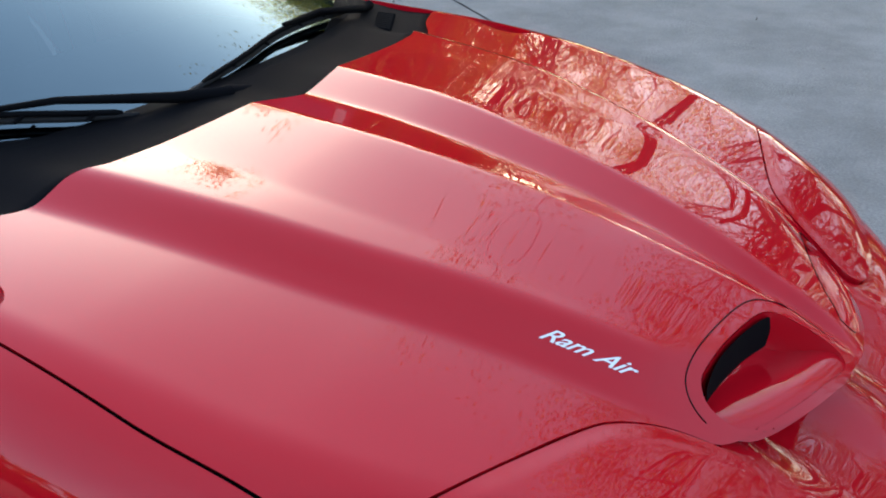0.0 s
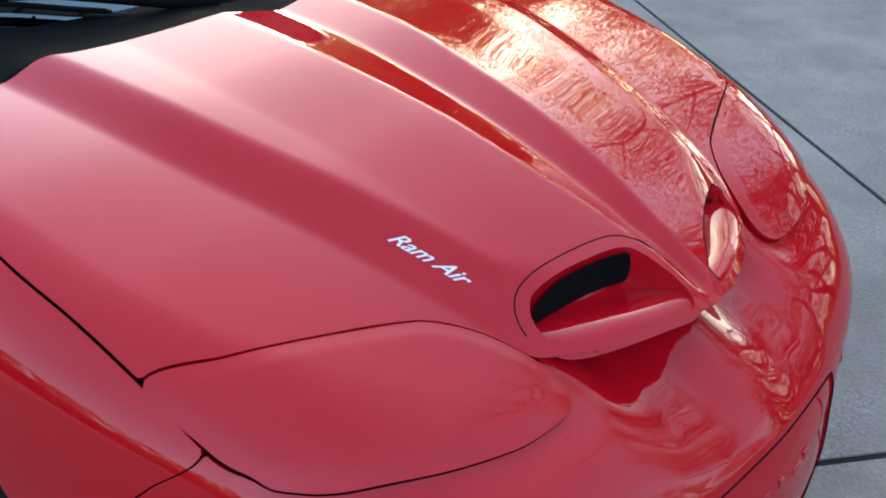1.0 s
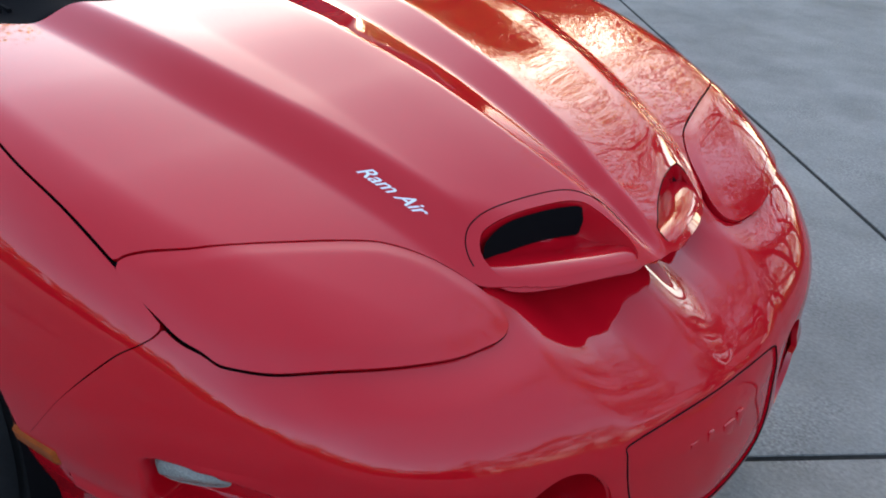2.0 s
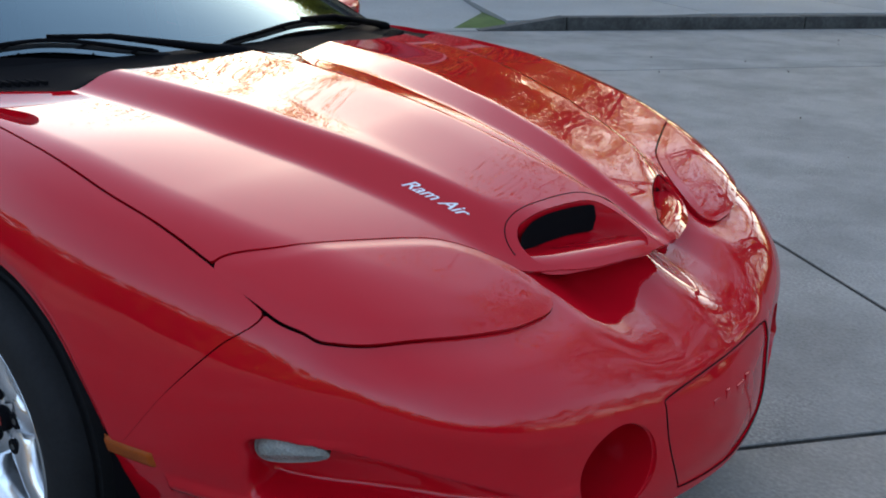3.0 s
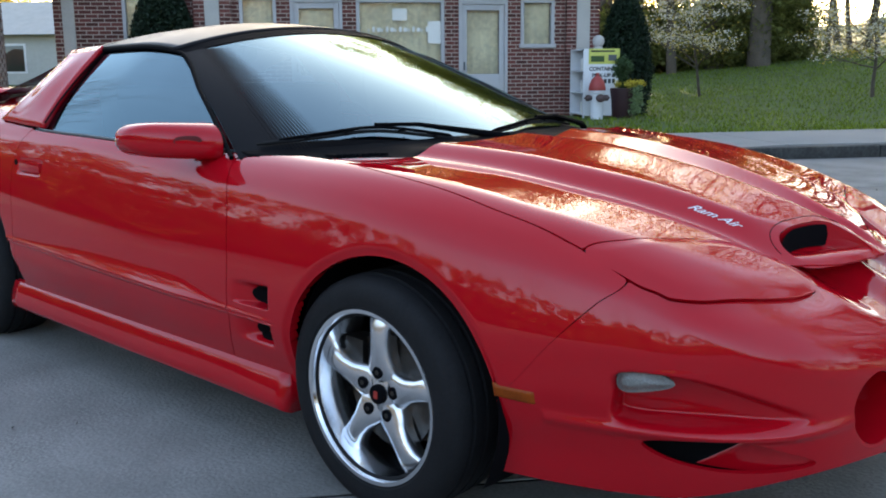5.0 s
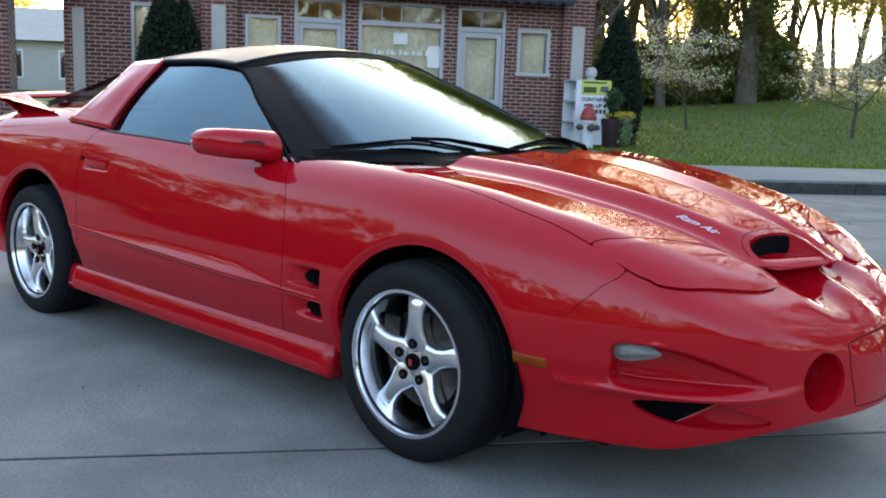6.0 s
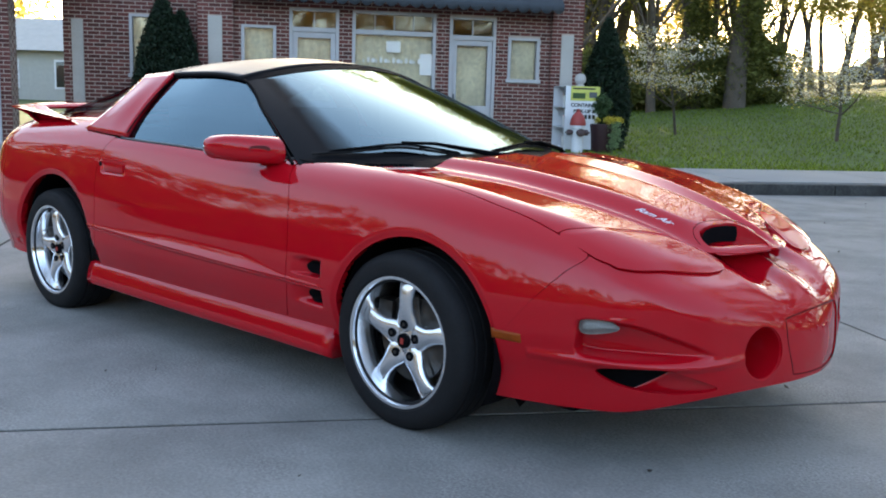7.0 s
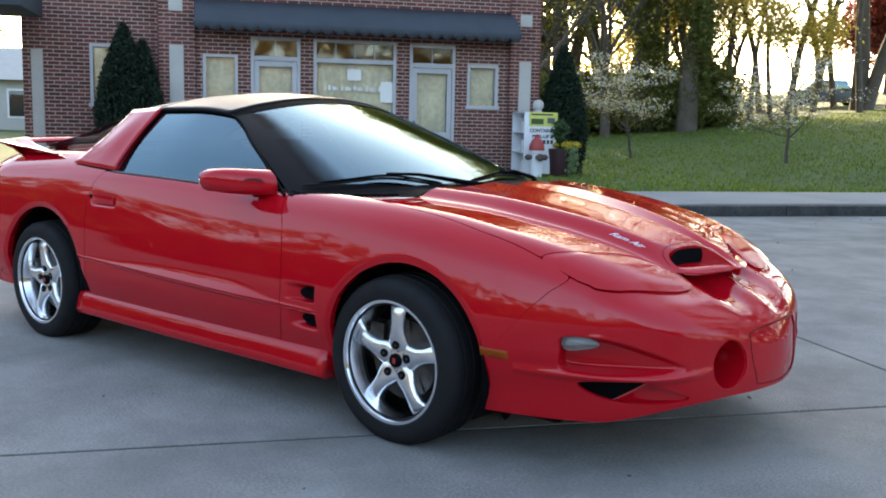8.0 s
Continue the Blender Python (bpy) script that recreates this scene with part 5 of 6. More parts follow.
wall_bricks("return_bricks", [(-0.10, 6.5)], [], 0.262, ret, axis="y")
part("far_wall", box(-9.95, -9.70, 0.60, 6.5, 0.0, BH, 0), MORTAR, building, smooth=False)
part("back_wall", box(-9.95, 0.26, 6.5, 6.7, 0.0, BH, 0), MORTAR, building, smooth=False)
part("roof", box(-9.95, 0.26, 0.02, 6.7, BH, BH + 0.1, 0), TRIM, building, smooth=False)
part("coping", box(-7.50, 0.32, -0.16, 0.20, BH, BH + 0.12, 0.01), LIMESTONE, building)
part("inside_floor", box(-9.7, 0.0, 0.3, 6.5, 0.05, 0.15, 0), TRIM, building, smooth=False)


def window(kind, x0, x1, z0, z1, y=0.05):
    w = thing_part(kind, building)
    fr = 0.062
    tall = kind != "small_window"
    bar = z1 - 0.36
    def rail(name, a, b, c, d, deep=0.07):
        part(name, box(a, b, y - deep, y + 0.06, c, d, 0.006), PAINT, w)
    rail("frame_side", x0, x0 + fr, z0, z1)
    rail("frame_side", x1 - fr, x1, z0, z1)
    rail("frame_head", x0 + fr, x1 - fr, z1 - fr * 0.8, z1)
    rail("frame_sill", x0 - (0 if tall else 0.03), x1 + (0 if tall else 0.03), z0, z0 + fr * 1.2, 0.10)
    panes = []
    if tall:
        rail("transom", x0 + fr, x1 - fr, bar - 0.09, bar)
        n = 4 if kind == "shop_window" else 2
        for i in range(1, n):
            xx = x0 + fr + (x1 - x0 - 2 * fr) * i / n
            part("transom_bar", box(xx - 0.012, xx + 0.012, y - 0.02, y + 0.02, bar, z1 - fr * 0.8, 0.002), PAINT, w)
        panes.append((x0 + fr, x1 - fr, bar, z1 - fr * 0.8))
        top = bar - 0.09
        if kind == "shop_door":
            st = 0.10
            leaf = part("door_leaf_side", box(x0 + fr + 0.004, x0 + fr + st, y - 0.03, y + 0.015, z0 + 0.09, top, 0.004), PAINT, w)
            part("door_leaf_side", box(x1 - fr - st, x1 - fr - 0.004, y - 0.03, y + 0.015, z0 + 0.09, top, 0.004), PAINT, w)
            part("door_leaf_head", box(x0 + fr + st, x1 - fr - st, y - 0.03, y + 0.015, top - 0.11, top, 0.004), PAINT, w)
            part("door_kick_panel", box(x0 + fr + st, x1 - fr - st, y - 0.03, y + 0.015, z0 + 0.09, z0 + 0.85, 0.004), PAINT, w)
            part("door_handle", box(x0 + fr + 0.03, x0 + fr + 0.06, y - 0.07, y - 0.03, z0 + 0.92, z0 + 1.08, 0.006), STEEL, w)
            panes.append((x0 + fr + st, x1 - fr - st, z0 + 0.85, top - 0.11))
        else:
            panes.append((x0 + fr, x1 - fr, z0 + fr * 1.2, top))
    else:
        panes.append((x0 + fr, x1 - fr, z0 + fr * 1.2, z1 - fr * 0.8))
    for i, (a, b, c, d) in enumerate(panes):
        p = part("pane", box(a, b, y + 0.018, y + 0.024, c, d, 0), SHOPGLASS, w)
        p.visible_shadow = False
        if tall and i == 0:
            continue
        n = max(6, int((b - a) / 0.05))
        pts = [[(a + (b - a) * q / n, y + 0.10 + 0.012 * math.sin(q * 1.9), zz) for zz in (c, d)] for q in range(n + 1)]
        link("blind", [q for r in pts for q in r], [(2 * q, 2 * q + 2, 2 * q + 3, 2 * q + 1) for q in range(n)], CURTAIN, w, "cream blind behind the pane")
    return w


SHOPGLASS = bpy.data.materials.new("clear_window_glass")
SHOPGLASS.use_nodes = True
gn, gl = SHOPGLASS.node_tree.nodes, SHOPGLASS.node_tree.links
fres, tra, glo, mx = gn.new("ShaderNodeFresnel"), gn.new("ShaderNodeBsdfTransparent"), gn.new("ShaderNodeBsdfGlossy"), gn.new("ShaderNodeMixShader")
fres.inputs["IOR"].default_value = 1.75
tra.inputs["Color"].default_value = (0.95, 0.96, 0.95, 1)
glo.inputs["Roughness"].default_value = 0.02
gl.new(fres.outputs[0], mx.inputs[0])
gl.new(tra.outputs[0], mx.inputs[1])
gl.new(glo.outputs[0], mx.inputs[2])
gl.new(mx.outputs[0], gn["Material Output"].inputs["Surface"])
for kind, a, b, c, d in WINDOWS:
    window(kind, a, b, c, d)
window("small_window", -8.74, -8.10, 1.40, 2.60, 0.35)
for x, z, w, h in ((-3.78, 2.05, 0.28, 0.22), (-3.10, 1.62, 0.30, 0.42)):
    part("paper_notice", box(x, x + w, 0.058, 0.062, z, z + h, 0), PAPER, building, "white paper notice in the shop window", smooth=False)
for kx in range(15):
    part("window_mark", box(-4.25 + 0.085 * kx, -4.25 + 0.085 * kx + 0.03 + 0.02 * (kx * 7 % 3), 0.060, 0.064, 1.84, 1.90 + 0.02 * (kx * 5 % 3), 0), PAPER, building, smooth=False)

# awning with scalloped valance
aw = thing_part("awning", building)
n = 270
v = []
for i in range(n + 1):
    x = -6.75 + 6.42 * i / n
    sag = 0.015 * math.sin(i * 0.4)
    drop = 0.065 + 0.085 * abs(math.sin(math.pi * i / 10)) ** 0.7
    v += [(x, -0.02, 3.50), (x, -0.35, 3.29 + sag * 0.3), (x, -0.62, 3.06), (x, -0.63, 3.03), (x, -0.63 + sag * 0.3, 3.03 - drop)]
f = [(i * 5 + j, (i + 1) * 5 + j, (i + 1) * 5 + j + 1, i * 5 + j + 1) for i in range(n) for j in range(4)]
cloth = link("canvas", v, f, AWNING, aw, "slate-blue canvas with scalloped edge")
cloth.modifiers.new("thickness", "SOLIDIFY").thickness = 0.006
for x in (-6.75, -0.33):
    o = [(x, -0.02, 3.50), (x, -0.62, 3.06), (x, -0.63, 2.95), (x, -0.02, 2.98)]
    e = link("awning_end", o, [(0, 1, 2, 3)], AWNING, aw, smooth=False)
    e.modifiers.new("thickness", "SOLIDIFY").thickness = 0.006
part("awning_rail", tube([(-6.75, -0.62, 3.035), (-0.33, -0.62, 3.035)], [0.014, 0.014], 8), STEEL, aw)

# ---- canopy at the building's far end ----
canopy = thing("porch_canopy", "dark flat canopy on brick and grey posts", "canopy")
canopy.matrix_world = building.matrix_world.copy()
part("canopy_roof", box(-15.0, -9.50, -1.95, -0.02, 3.02, 3.40, 0.02), AWNING, canopy)
post = part("brick_post", box(-10.89, -10.46, -1.49, -1.06, 0.0, 3.02, 0), MORTAR, canopy, smooth=False)
wall_bricks("post_bricks", [(-10.90, -10.45)], [], -1.50, post, 0.12, 3.0)
wall_bricks("post_bricks", [(-1.50, -1.05)], [], -10.462, post, 0.12, 3.0, axis="y")
part("grey_post", box(-11.36, -10.98, -1.55, -1.15, 0.0, 3.02, 0.01), PAINT, canopy, "grey boxed post")
part("downpipe", tube([(-10.66, -1.52, 0.1), (-10.66, -1.52, 3.0)], [0.035, 0.035], 10), PAINT, canopy)


def on_site(ob, u, n, z, turn=0.0):
    ob.matrix_world = Matrix.Translation(place(CORNER_U + u, FACADE_N + n, z)) @ pose(0, 0, 0, 0, 0, 52 + turn)
    return ob


# ---- display rack with sign ----
rack = on_site(thing("display_rack", "white metal rack with open shelves and a sign", "rack"), -0.34, -1.02, 0.185)
part("back_panel", box(0, 0.66, 0.80, 0.82, 0.06, 1.30, 0.003), WHITE, rack)
part("front_panel", box(0, 0.66, 0.0, 0.02, 0.06, 1.30, 0.003), WHITE, rack)
part("end_panel", box(0.64, 0.66, 0.02, 0.80, 0.06, 1.30, 0.003), WHITE, rack)
for k in range(4):
    part("shelf", box(0.0, 0.64, 0.02, 0.80, 0.08 + 0.40 * k, 0.10 + 0.40 * k, 0.003), WHITE, rack)
for x in (0.03, 0.63):
    for y in (0.03, 0.79):
        part("leg", box(x - 0.02, x + 0.02, y - 0.02, y + 0.02, 0.0, 0.06, 0.003), WHITE, rack)
for k in range(3):
    for j in range(3):
        part("stock", box(0.06 + 0.18 * j, 0.20 + 0.18 * j, 0.10, 0.36, 0.10 + 0.40 * k, 0.32 + 0.40 * k, 0.02), PAPER, rack)
sign = thing_part("sign", rack)
part("poster", box(0.10, 0.70, -0.012, -0.002, 1.02, 1.30, 0.002), YELLOW, sign, "yellow-green printed poster")
part("sign_board", box(0.10, 0.68, -0.010, -0.002, 0.56, 1.015, 0.002), WHITE, sign)
for k, (x0, x1, z0, z1) in enumerate(((0.14, 0.60, 1.24, 1.27), (0.14, 0.40, 1.06, 1.17), (0.48, 0.64, 1.08, 1.19))):
    part("poster_mark", box(x0, x1, -0.015, -0.012, z0, z1, 0.0), (BLACK, SHRUB, STEEL)[k], sign, smooth=False)


def letters(text, size, at, mat, parent):
    font = bpy.data.curves.new("letters", "FONT")
    font.body, font.size, font.align_x, font.extrude, font.offset = text, size, "CENTER", 0.002, 0.003
    holder = bpy.data.objects.new("letters", font)
    me = bpy.data.meshes.new_from_object(holder)
    bpy.data.objects.remove(holder)
    me.transform(Matrix.Translation(at) @ pose(0, 0, 0, 90, 0, 0))
    me.materials.clear()
    me.materials.append(mat)
    ob = new("letters", me)
    ob.parent = parent
    return ob


letters("CONTAINER", 0.098, (0.39, -0.014, 0.900), BLACK, sign)
letters("PICK-UP &", 0.098, (0.39, -0.014, 0.780), BLACK, sign)
for k in range(6):
    part("sign_mark", box(0.16 + 0.08 * k, 0.215 + 0.08 * k, -0.014, -0.010, 0.665, 0.745, 0.0), BLACK, sign, smooth=False)

globe = on_site(thing("globe_finial", "weathered stone globe on a short neck", "finial"), 0.10, -0.55, 1.485)
bm = bmesh.new()
bmesh.ops.create_uvsphere(bm, u_segments=24, v_segments=14, radius=0.115)
bmesh.ops.translate(bm, verts=bm.verts, vec=(0, 0, 0.15))
part("ball", bm, LIMESTONE, globe)
part("neck", lathe([(0.09, 0.0), (0.085, 0.03), (0.05, 0.06), (0.06, 0.07)], 20, "z"), LIMESTONE, globe)

# ---- fire hydrant ----
hydrant = thing("fire_hydrant", "white fire hydrant with faded red bonnet", "hydrant", at=place(4.72, 13.82, 0.14), turn=52)
hydrant.scale = (1.22, 1.22, 1.25)
part("barrel", lathe([(0.13, 0.0), (0.13, 0.03), (0.095, 0.04), (0.090, 0.42), (0.115, 0.43), (0.115, 0.47), (0.10, 0.475)], 32, "z"), WHITE, hydrant)
part("bonnet", lathe([(0.125, 0.47), (0.128, 0.50), (0.115, 0.56), (0.085, 0.63), (0.045, 0.67), (0.03, 0.68), (0.028, 0.72), (0.0, 0.725)], 32, "z"), HYDRED, hydrant)
for a, r, l in ((180, 0.045, 0.17), (0, 0.045, 0.17), (270, 0.060, 0.19)):
    bm = lathe([(r * 0.8, 0.07), (r * 0.8, l - 0.05), (r, l - 0.05), (r, l), (r * 0.4, l + 0.01), (r * 0.35, l + 0.03), (0, l + 0.03)], 18, "z")
    bmesh.ops.transform(bm, matrix=Matrix.Translation((0, 0, 0.36)) @ pose(0, 0, 0, 0, 0, a) @ pose(0, 0, 0, 0, 90, 0), verts=bm.verts)
    part("outlet_cap", bm, CAPIRON, hydrant, "dark weathered iron cap")

# ---- plants ----
def leaf_cloud(name, centres, count, spread, size, mat, parent, seed, flat=0.6, up=0.0):
    """Many small bent leaves scattered in clumps round the given centres."""
    rng = np.random.default_rng(seed)
    c = np.array(centres)[rng.integers(0, len(centres), count)]
    p = c + rng.normal(size=(count, 3)) * np.array([spread, spread, spread * flat])
    d = rng.normal(size=(count, 3))
    d[:, 2] = d[:, 2] * 0.6 + up
    d /= np.linalg.norm(d, axis=1, keepdims=True)
    e = np.cross(d, rng.normal(size=(count, 3)))
    e /= np.linalg.norm(e, axis=1, keepdims=True)
    s = size * rng.uniform(0.6, 1.4, (count, 1))
    nrm = np.cross(d, e)
    v = np.stack([p - d * s, p + e * s * 0.45 + nrm * s * 0.15, p + d * s, p - e * s * 0.45 + nrm * s * 0.15], 1).reshape(-1, 3)
    me = bpy.data.meshes.new(name)
    me.vertices.add(len(v))
    me.vertices.foreach_set("co", v.ravel())
    me.loops.add(len(v))
    me.loops.foreach_set("vertex_index", np.arange(len(v)))
    me.polygons.add(count)
    me.polygons.foreach_set("loop_start", np.arange(count) * 4)
    me.update(calc_edges=True)
    me.materials.append(mat)
    ob = new(name, me)
    ob.parent = parent
    return ob


def branches(height, r0, seed, levels=4, spread=0.55, first=0.35, forks=(3, 5)):
    """Trunk and limbs as tapered bars; returns the mesh and the tips."""
    rng = random.Random(seed)
    bm = bmesh.new()
    tips, mids = [], []

    def grow(p, d, length, r, level):
        n = 4
        pts, q, e = [p], Vector(p), Vector(d)
        for _ in range(n):
            e = (e + Vector((rng.uniform(-1, 1), rng.uniform(-1, 1), rng.uniform(-0.5, 0.9))) * 0.14).normalized()
            q = q + e * (length / n)
            pts.append(q.copy())
        tube(pts, [r * (1 - 0.55 * i / n) for i in range(n + 1)], 7 if level == 0 else (5 if level < 3 else 3), bm, caps=False)
        if level >= levels:
            tips.append(tuple(q))
            return
        if level > 0:
            mids.append(tuple(pts[2]))
        for k in range(rng.randint(*forks)):
            t = rng.uniform(first if level == 0 else 0.3, 1.0)
            i = min(int(t * n), n - 1)
            b = pts[i].lerp(pts[i + 1], t * n - i)
            a = rng.uniform(0, 2 * math.pi)
            side = Vector((math.cos(a), math.sin(a), rng.uniform(0.0, 0.7)))
            nd = (e * (1 - spread) + side * spread).normalized()
            grow(b, nd, length * rng.uniform(0.5, 0.75), r * (1 - 0.55 * t) * 0.62, level + 1)
        tips.append(tuple(q))

    grow(Vector((0, 0, -0.15)), Vector((0, 0, 1)), height * 0.55, r0, 0)
    return bm, tips, mids


def tree(name, label, at, height, r0, seed, leaf=None, count=0, size=0.1, spread=0.5, levels=3, scatter=0.45, first=0.35, category="tree", group="", forks=(3, 5), both=None):
    t = thing(name, label, category, at=at, group=group, turn=(seed * 47) % 360)
    bm, tips, mids = branches(height, r0, seed, levels, spread, first, forks)
    part("trunk", bm, BARK, t)
    if leaf:
        c = leaf_cloud("crown", tips + mids, count, scatter, size, leaf, t, seed)
        if both:
            leaf_cloud("blossom", tips, int(count * 1.3), scatter, size * 1.2, both, t, seed + 1, flat=0.3, up=0.6)
    return t


def height_at(x, y):
    return lawn(x * UX + y * UY, -x * UY + y * UX)


EYE = (2.24, -3.40)


def ahead(right, depth):
    """A spot on the ground by its bearing from the walk's end."""
    x, y = EYE[0] + depth * (-0.626 + right * 0.78), EYE[1] + depth * (0.78 + right * 0.626)
    return x, y, height_at(x, y)


# clipped evergreens by the building
def arborvitae(u, n, height, radius, seed, label):
    a = on_site(thing("arborvitae", label, "evergreen", group="evergreens by the building"), u, n, 0.14)
    part("trunk", tube([(0, 0, -0.1), (0, 0, height * 0.8)], [0.06, 0.02], 8), BARK, a)
    rng = np.random.default_rng(seed)
    m = 9000
    z = rng.random(m) ** 0.8
    prof = np.where(z < 0.25, 0.86 + 0.14 * z / 0.25, np.cos((z - 0.25) / 0.75 * math.pi / 2) ** 0.85)
    ang = rng.random(m) * 2 * math.pi
    lump = 1 + 0.07 * np.sin(3 * ang + 7 * z) + 0.05 * np.sin(7 * ang - 11 * z)
    rr = radius * prof * lump * np.sqrt(rng.uniform(0.55, 1.05, m))
    c = np.stack([rr * np.cos(ang), rr * np.sin(ang), 0.08 + z * (height - 0.08)], -1)
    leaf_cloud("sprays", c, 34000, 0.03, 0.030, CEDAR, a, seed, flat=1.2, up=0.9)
    return a


arborvitae(-8.05, -0.35, 2.75, 0.52, 3, "tall dark clipped evergreen against the brick wall")
arborvitae(-7.72, -0.30, 2.45, 0.42, 8, "dark evergreen close beside a taller one")
arborvitae(0.86, 0.05, 2.72, 0.50, 5, "tall dark evergreen at the building's corner")

planter = on_site(thing("flower_planter", "dark maroon planter with clipped ball, trailing green and yellow flowers", "planter"), 0.44, -0.95, 0.14)
part("pot", lathe([(0.0, 0.0), (0.20, 0.0), (0.215, 0.05), (0.235, 0.40), (0.26, 0.58), (0.26, 0.62), (0.22, 0.62), (0.0, 0.56)], 28, "z"), MAROON, planter, "dark maroon pot")
rngp = random.Random(2)
ball = []
for _ in range(160):
    d = Vector((rngp.gauss(0, 1), rngp.gauss(0, 1), rngp.gauss(0, 1))).normalized() * rngp.uniform(0.12, 0.20)
    ball.append((-0.02 + d.x, d.y, 0.99 + d.z))
leaf_cloud("foliage", ball + [(rngp.uniform(-0.1, 0.1), rngp.uniform(-0.1, 0.1), rngp.uniform(0.60, 0.82)) for _ in range(30)], 3600, 0.035, 0.028, SHRUB, planter, 11)
leaf_cloud("trailing_leaves", [(rngp.uniform(0.08, 0.30), -0.16 + rngp.uniform(-0.08, 0.05), rngp.uniform(0.18, 0.66)) for _ in range(40)], 1500, 0.045, 0.026, PALELEAF, planter, 13)
tagged(leaf_cloud("blossom", [(rngp.uniform(-0.16, 0.36), -0.16 + rngp.uniform(-0.06, 0.06), rngp.uniform(0.64, 0.74)) for _ in range(24)], 620, 0.035, 0.024, GOLD, planter, 12), kind="stuff")

# lawn grass near the kerb
rng = np.random.default_rng(21)
m = 80000
un = np.stack([rng.uniform(2.5, 34, m), WALK_N + 0.02 + (rng.random(m) ** 1.3) * 24.0], -1)
blocked = ((un[:, 0] < CORNER_U + 0.35) & (un[:, 1] > FACADE_N - 0.1)) | (un[:, 0] < DRIVE_U + 0.03) | ((un[:, 0] < CORNER_U + 0.95) & (un[:, 1] > 14.28) & (un[:, 1] < FACADE_N))
un = un[~blocked]
base = np.array([place(a, b, lawn(a, b)) for a, b in un])
lean = rng.normal(size=(len(un), 3)) * np.array([0.03, 0.03, 0.0])
tall = rng.uniform(0.03, 0.085, (len(un), 1))
side = rng.normal(size=(len(un), 3)) * np.array([1, 1, 0])
side /= np.linalg.norm(side, axis=1, keepdims=True)
v = np.stack([base - side * 0.012, base + side * 0.012, base + lean + np.array([0, 0, 1]) * tall], 1).reshape(-1, 3)
me = bpy.data.meshes.new("grass")
me.vertices.add(len(v))
me.vertices.foreach_set("co", v.ravel())
me.loops.add(len(v))
me.loops.foreach_set("vertex_index", np.arange(len(v)))
me.polygons.add(len(un))
me.polygons.foreach_set("loop_start", np.arange(len(un)) * 3)
me.update(calc_edges=True)
me.materials.append(GRASS)
tagged(new("grass", me), "short green lawn grass", "grass", kind="stuff")

# dogwoods on the lawn
for k, (right, depth, h, sd) in enumerate(((0.199, 26.0, 3.6, 31), (0.365, 22.0, 3.6, 32))):
    dog = tree("dogwood", "small dogwood in white blossom on the lawn", ahead(right, depth), h, 0.050, sd, SPRING, 1500, 0.032, 0.86, 3, 0.13, 0.42, group="dogwoods", forks=(5, 7), both=BLOSSOM)
    dog.matrix_world = dog.matrix_world @ Matrix.Diagonal((0.90, 0.90, 0.95, 1) if k == 0 else (0.98, 0.98, 0.80, 1))

# woods beyond the lawn
rngw = random.Random(9)
count = 0
for row in range(3):
    for k in range(9):
        right = -0.02 + 0.305 * (k + rngw.uniform(0.1, 0.9)) / 9
        depth = 42 + 7 * row + rngw.uniform(-2, 2)
        tree("woodland_tree", "tall woodland tree in fresh spring leaf", ahead(right, depth), rngw.uniform(17, 20) if right < 0.17 else rngw.uniform(9.5, 12), rngw.uniform(0.16, 0.32), 100 + count,
             SPRING, 15000 if right < 0.17 else 8500, 0.085, 0.5, 4, 0.45, 0.28, group="woods", forks=(3, 4))
        count += 1
for k, (right, depth, r) in enumerate(((0.212, 38.5, 0.42), (0.256, 37.5, 0.46))):
    ivy = tree("ivy_clad_tree", "tall dark tree trunk thickly clad in ivy", ahead(right, depth), 17, r, 160 + k, DEEP, 3500, 0.10, 0.45, 3, 0.5, 0.35, group="ivy-clad trees")
    rise = [(0.5 * math.sin(4 * q), 0.5 * math.cos(5 * q), 0.4 + 8.5 * q) for q in np.linspace(0, 1, 40)]
    tagged(leaf_cloud("ivy", rise, 9000, 0.34, 0.085, DEEP, ivy, 170 + k, flat=1.0), "dense dark ivy")
for k in range(16):
    right = 0.40 + 1.1 * k / 16 + rngw.uniform(-0.01, 0.01)
    tree("bare_tree", "tall bare tree at the wood's edge", ahead(right, 58 + rngw.uniform(-6, 10)), rngw.uniform(20, 26), 0.26, 200 + k, SPRING, 1400, 0.12, 0.5, 4, 0.4, 0.35, group="bare trees")
for k, (right, depth) in enumerate(((0.07, 36), (0.13, 39), (0.17, 37))):
    tree("bare_tree", "tall bare tree at the wood's edge", ahead(right, depth), rngw.uniform(12, 16), 0.20, 260 + k, SPRING, 1500, 0.09, 0.5, 4, 0.4, 0.22, group="bare trees")
tree("young_tree", "slender young tree in bright yellow-green leaf", ahead(0.372, 38), 5.2, 0.08, 266, SPRING, 5000, 0.075, 0.5, 4, 0.34, 0.30)
for k, (right, depth, h) in enumerate(((0.296, 40, 8.5), (0.322, 41, 9.5), (0.345, 43, 10.5))):
    tree("edge_tree", "leafy young tree at the wood's edge", ahead(right, depth), h, 0.13, 270 + k, SPRING, 5000, 0.085, 0.5, 4, 0.42, 0.38, group="edge trees")
far = []
for k in range(420):
    x, y, z = ahead(-0.02 + 0.29 * rngw.random(), rngw.uniform(56, 66))
    far.append((x, y, z + 0.5 + 10 * rngw.random()))
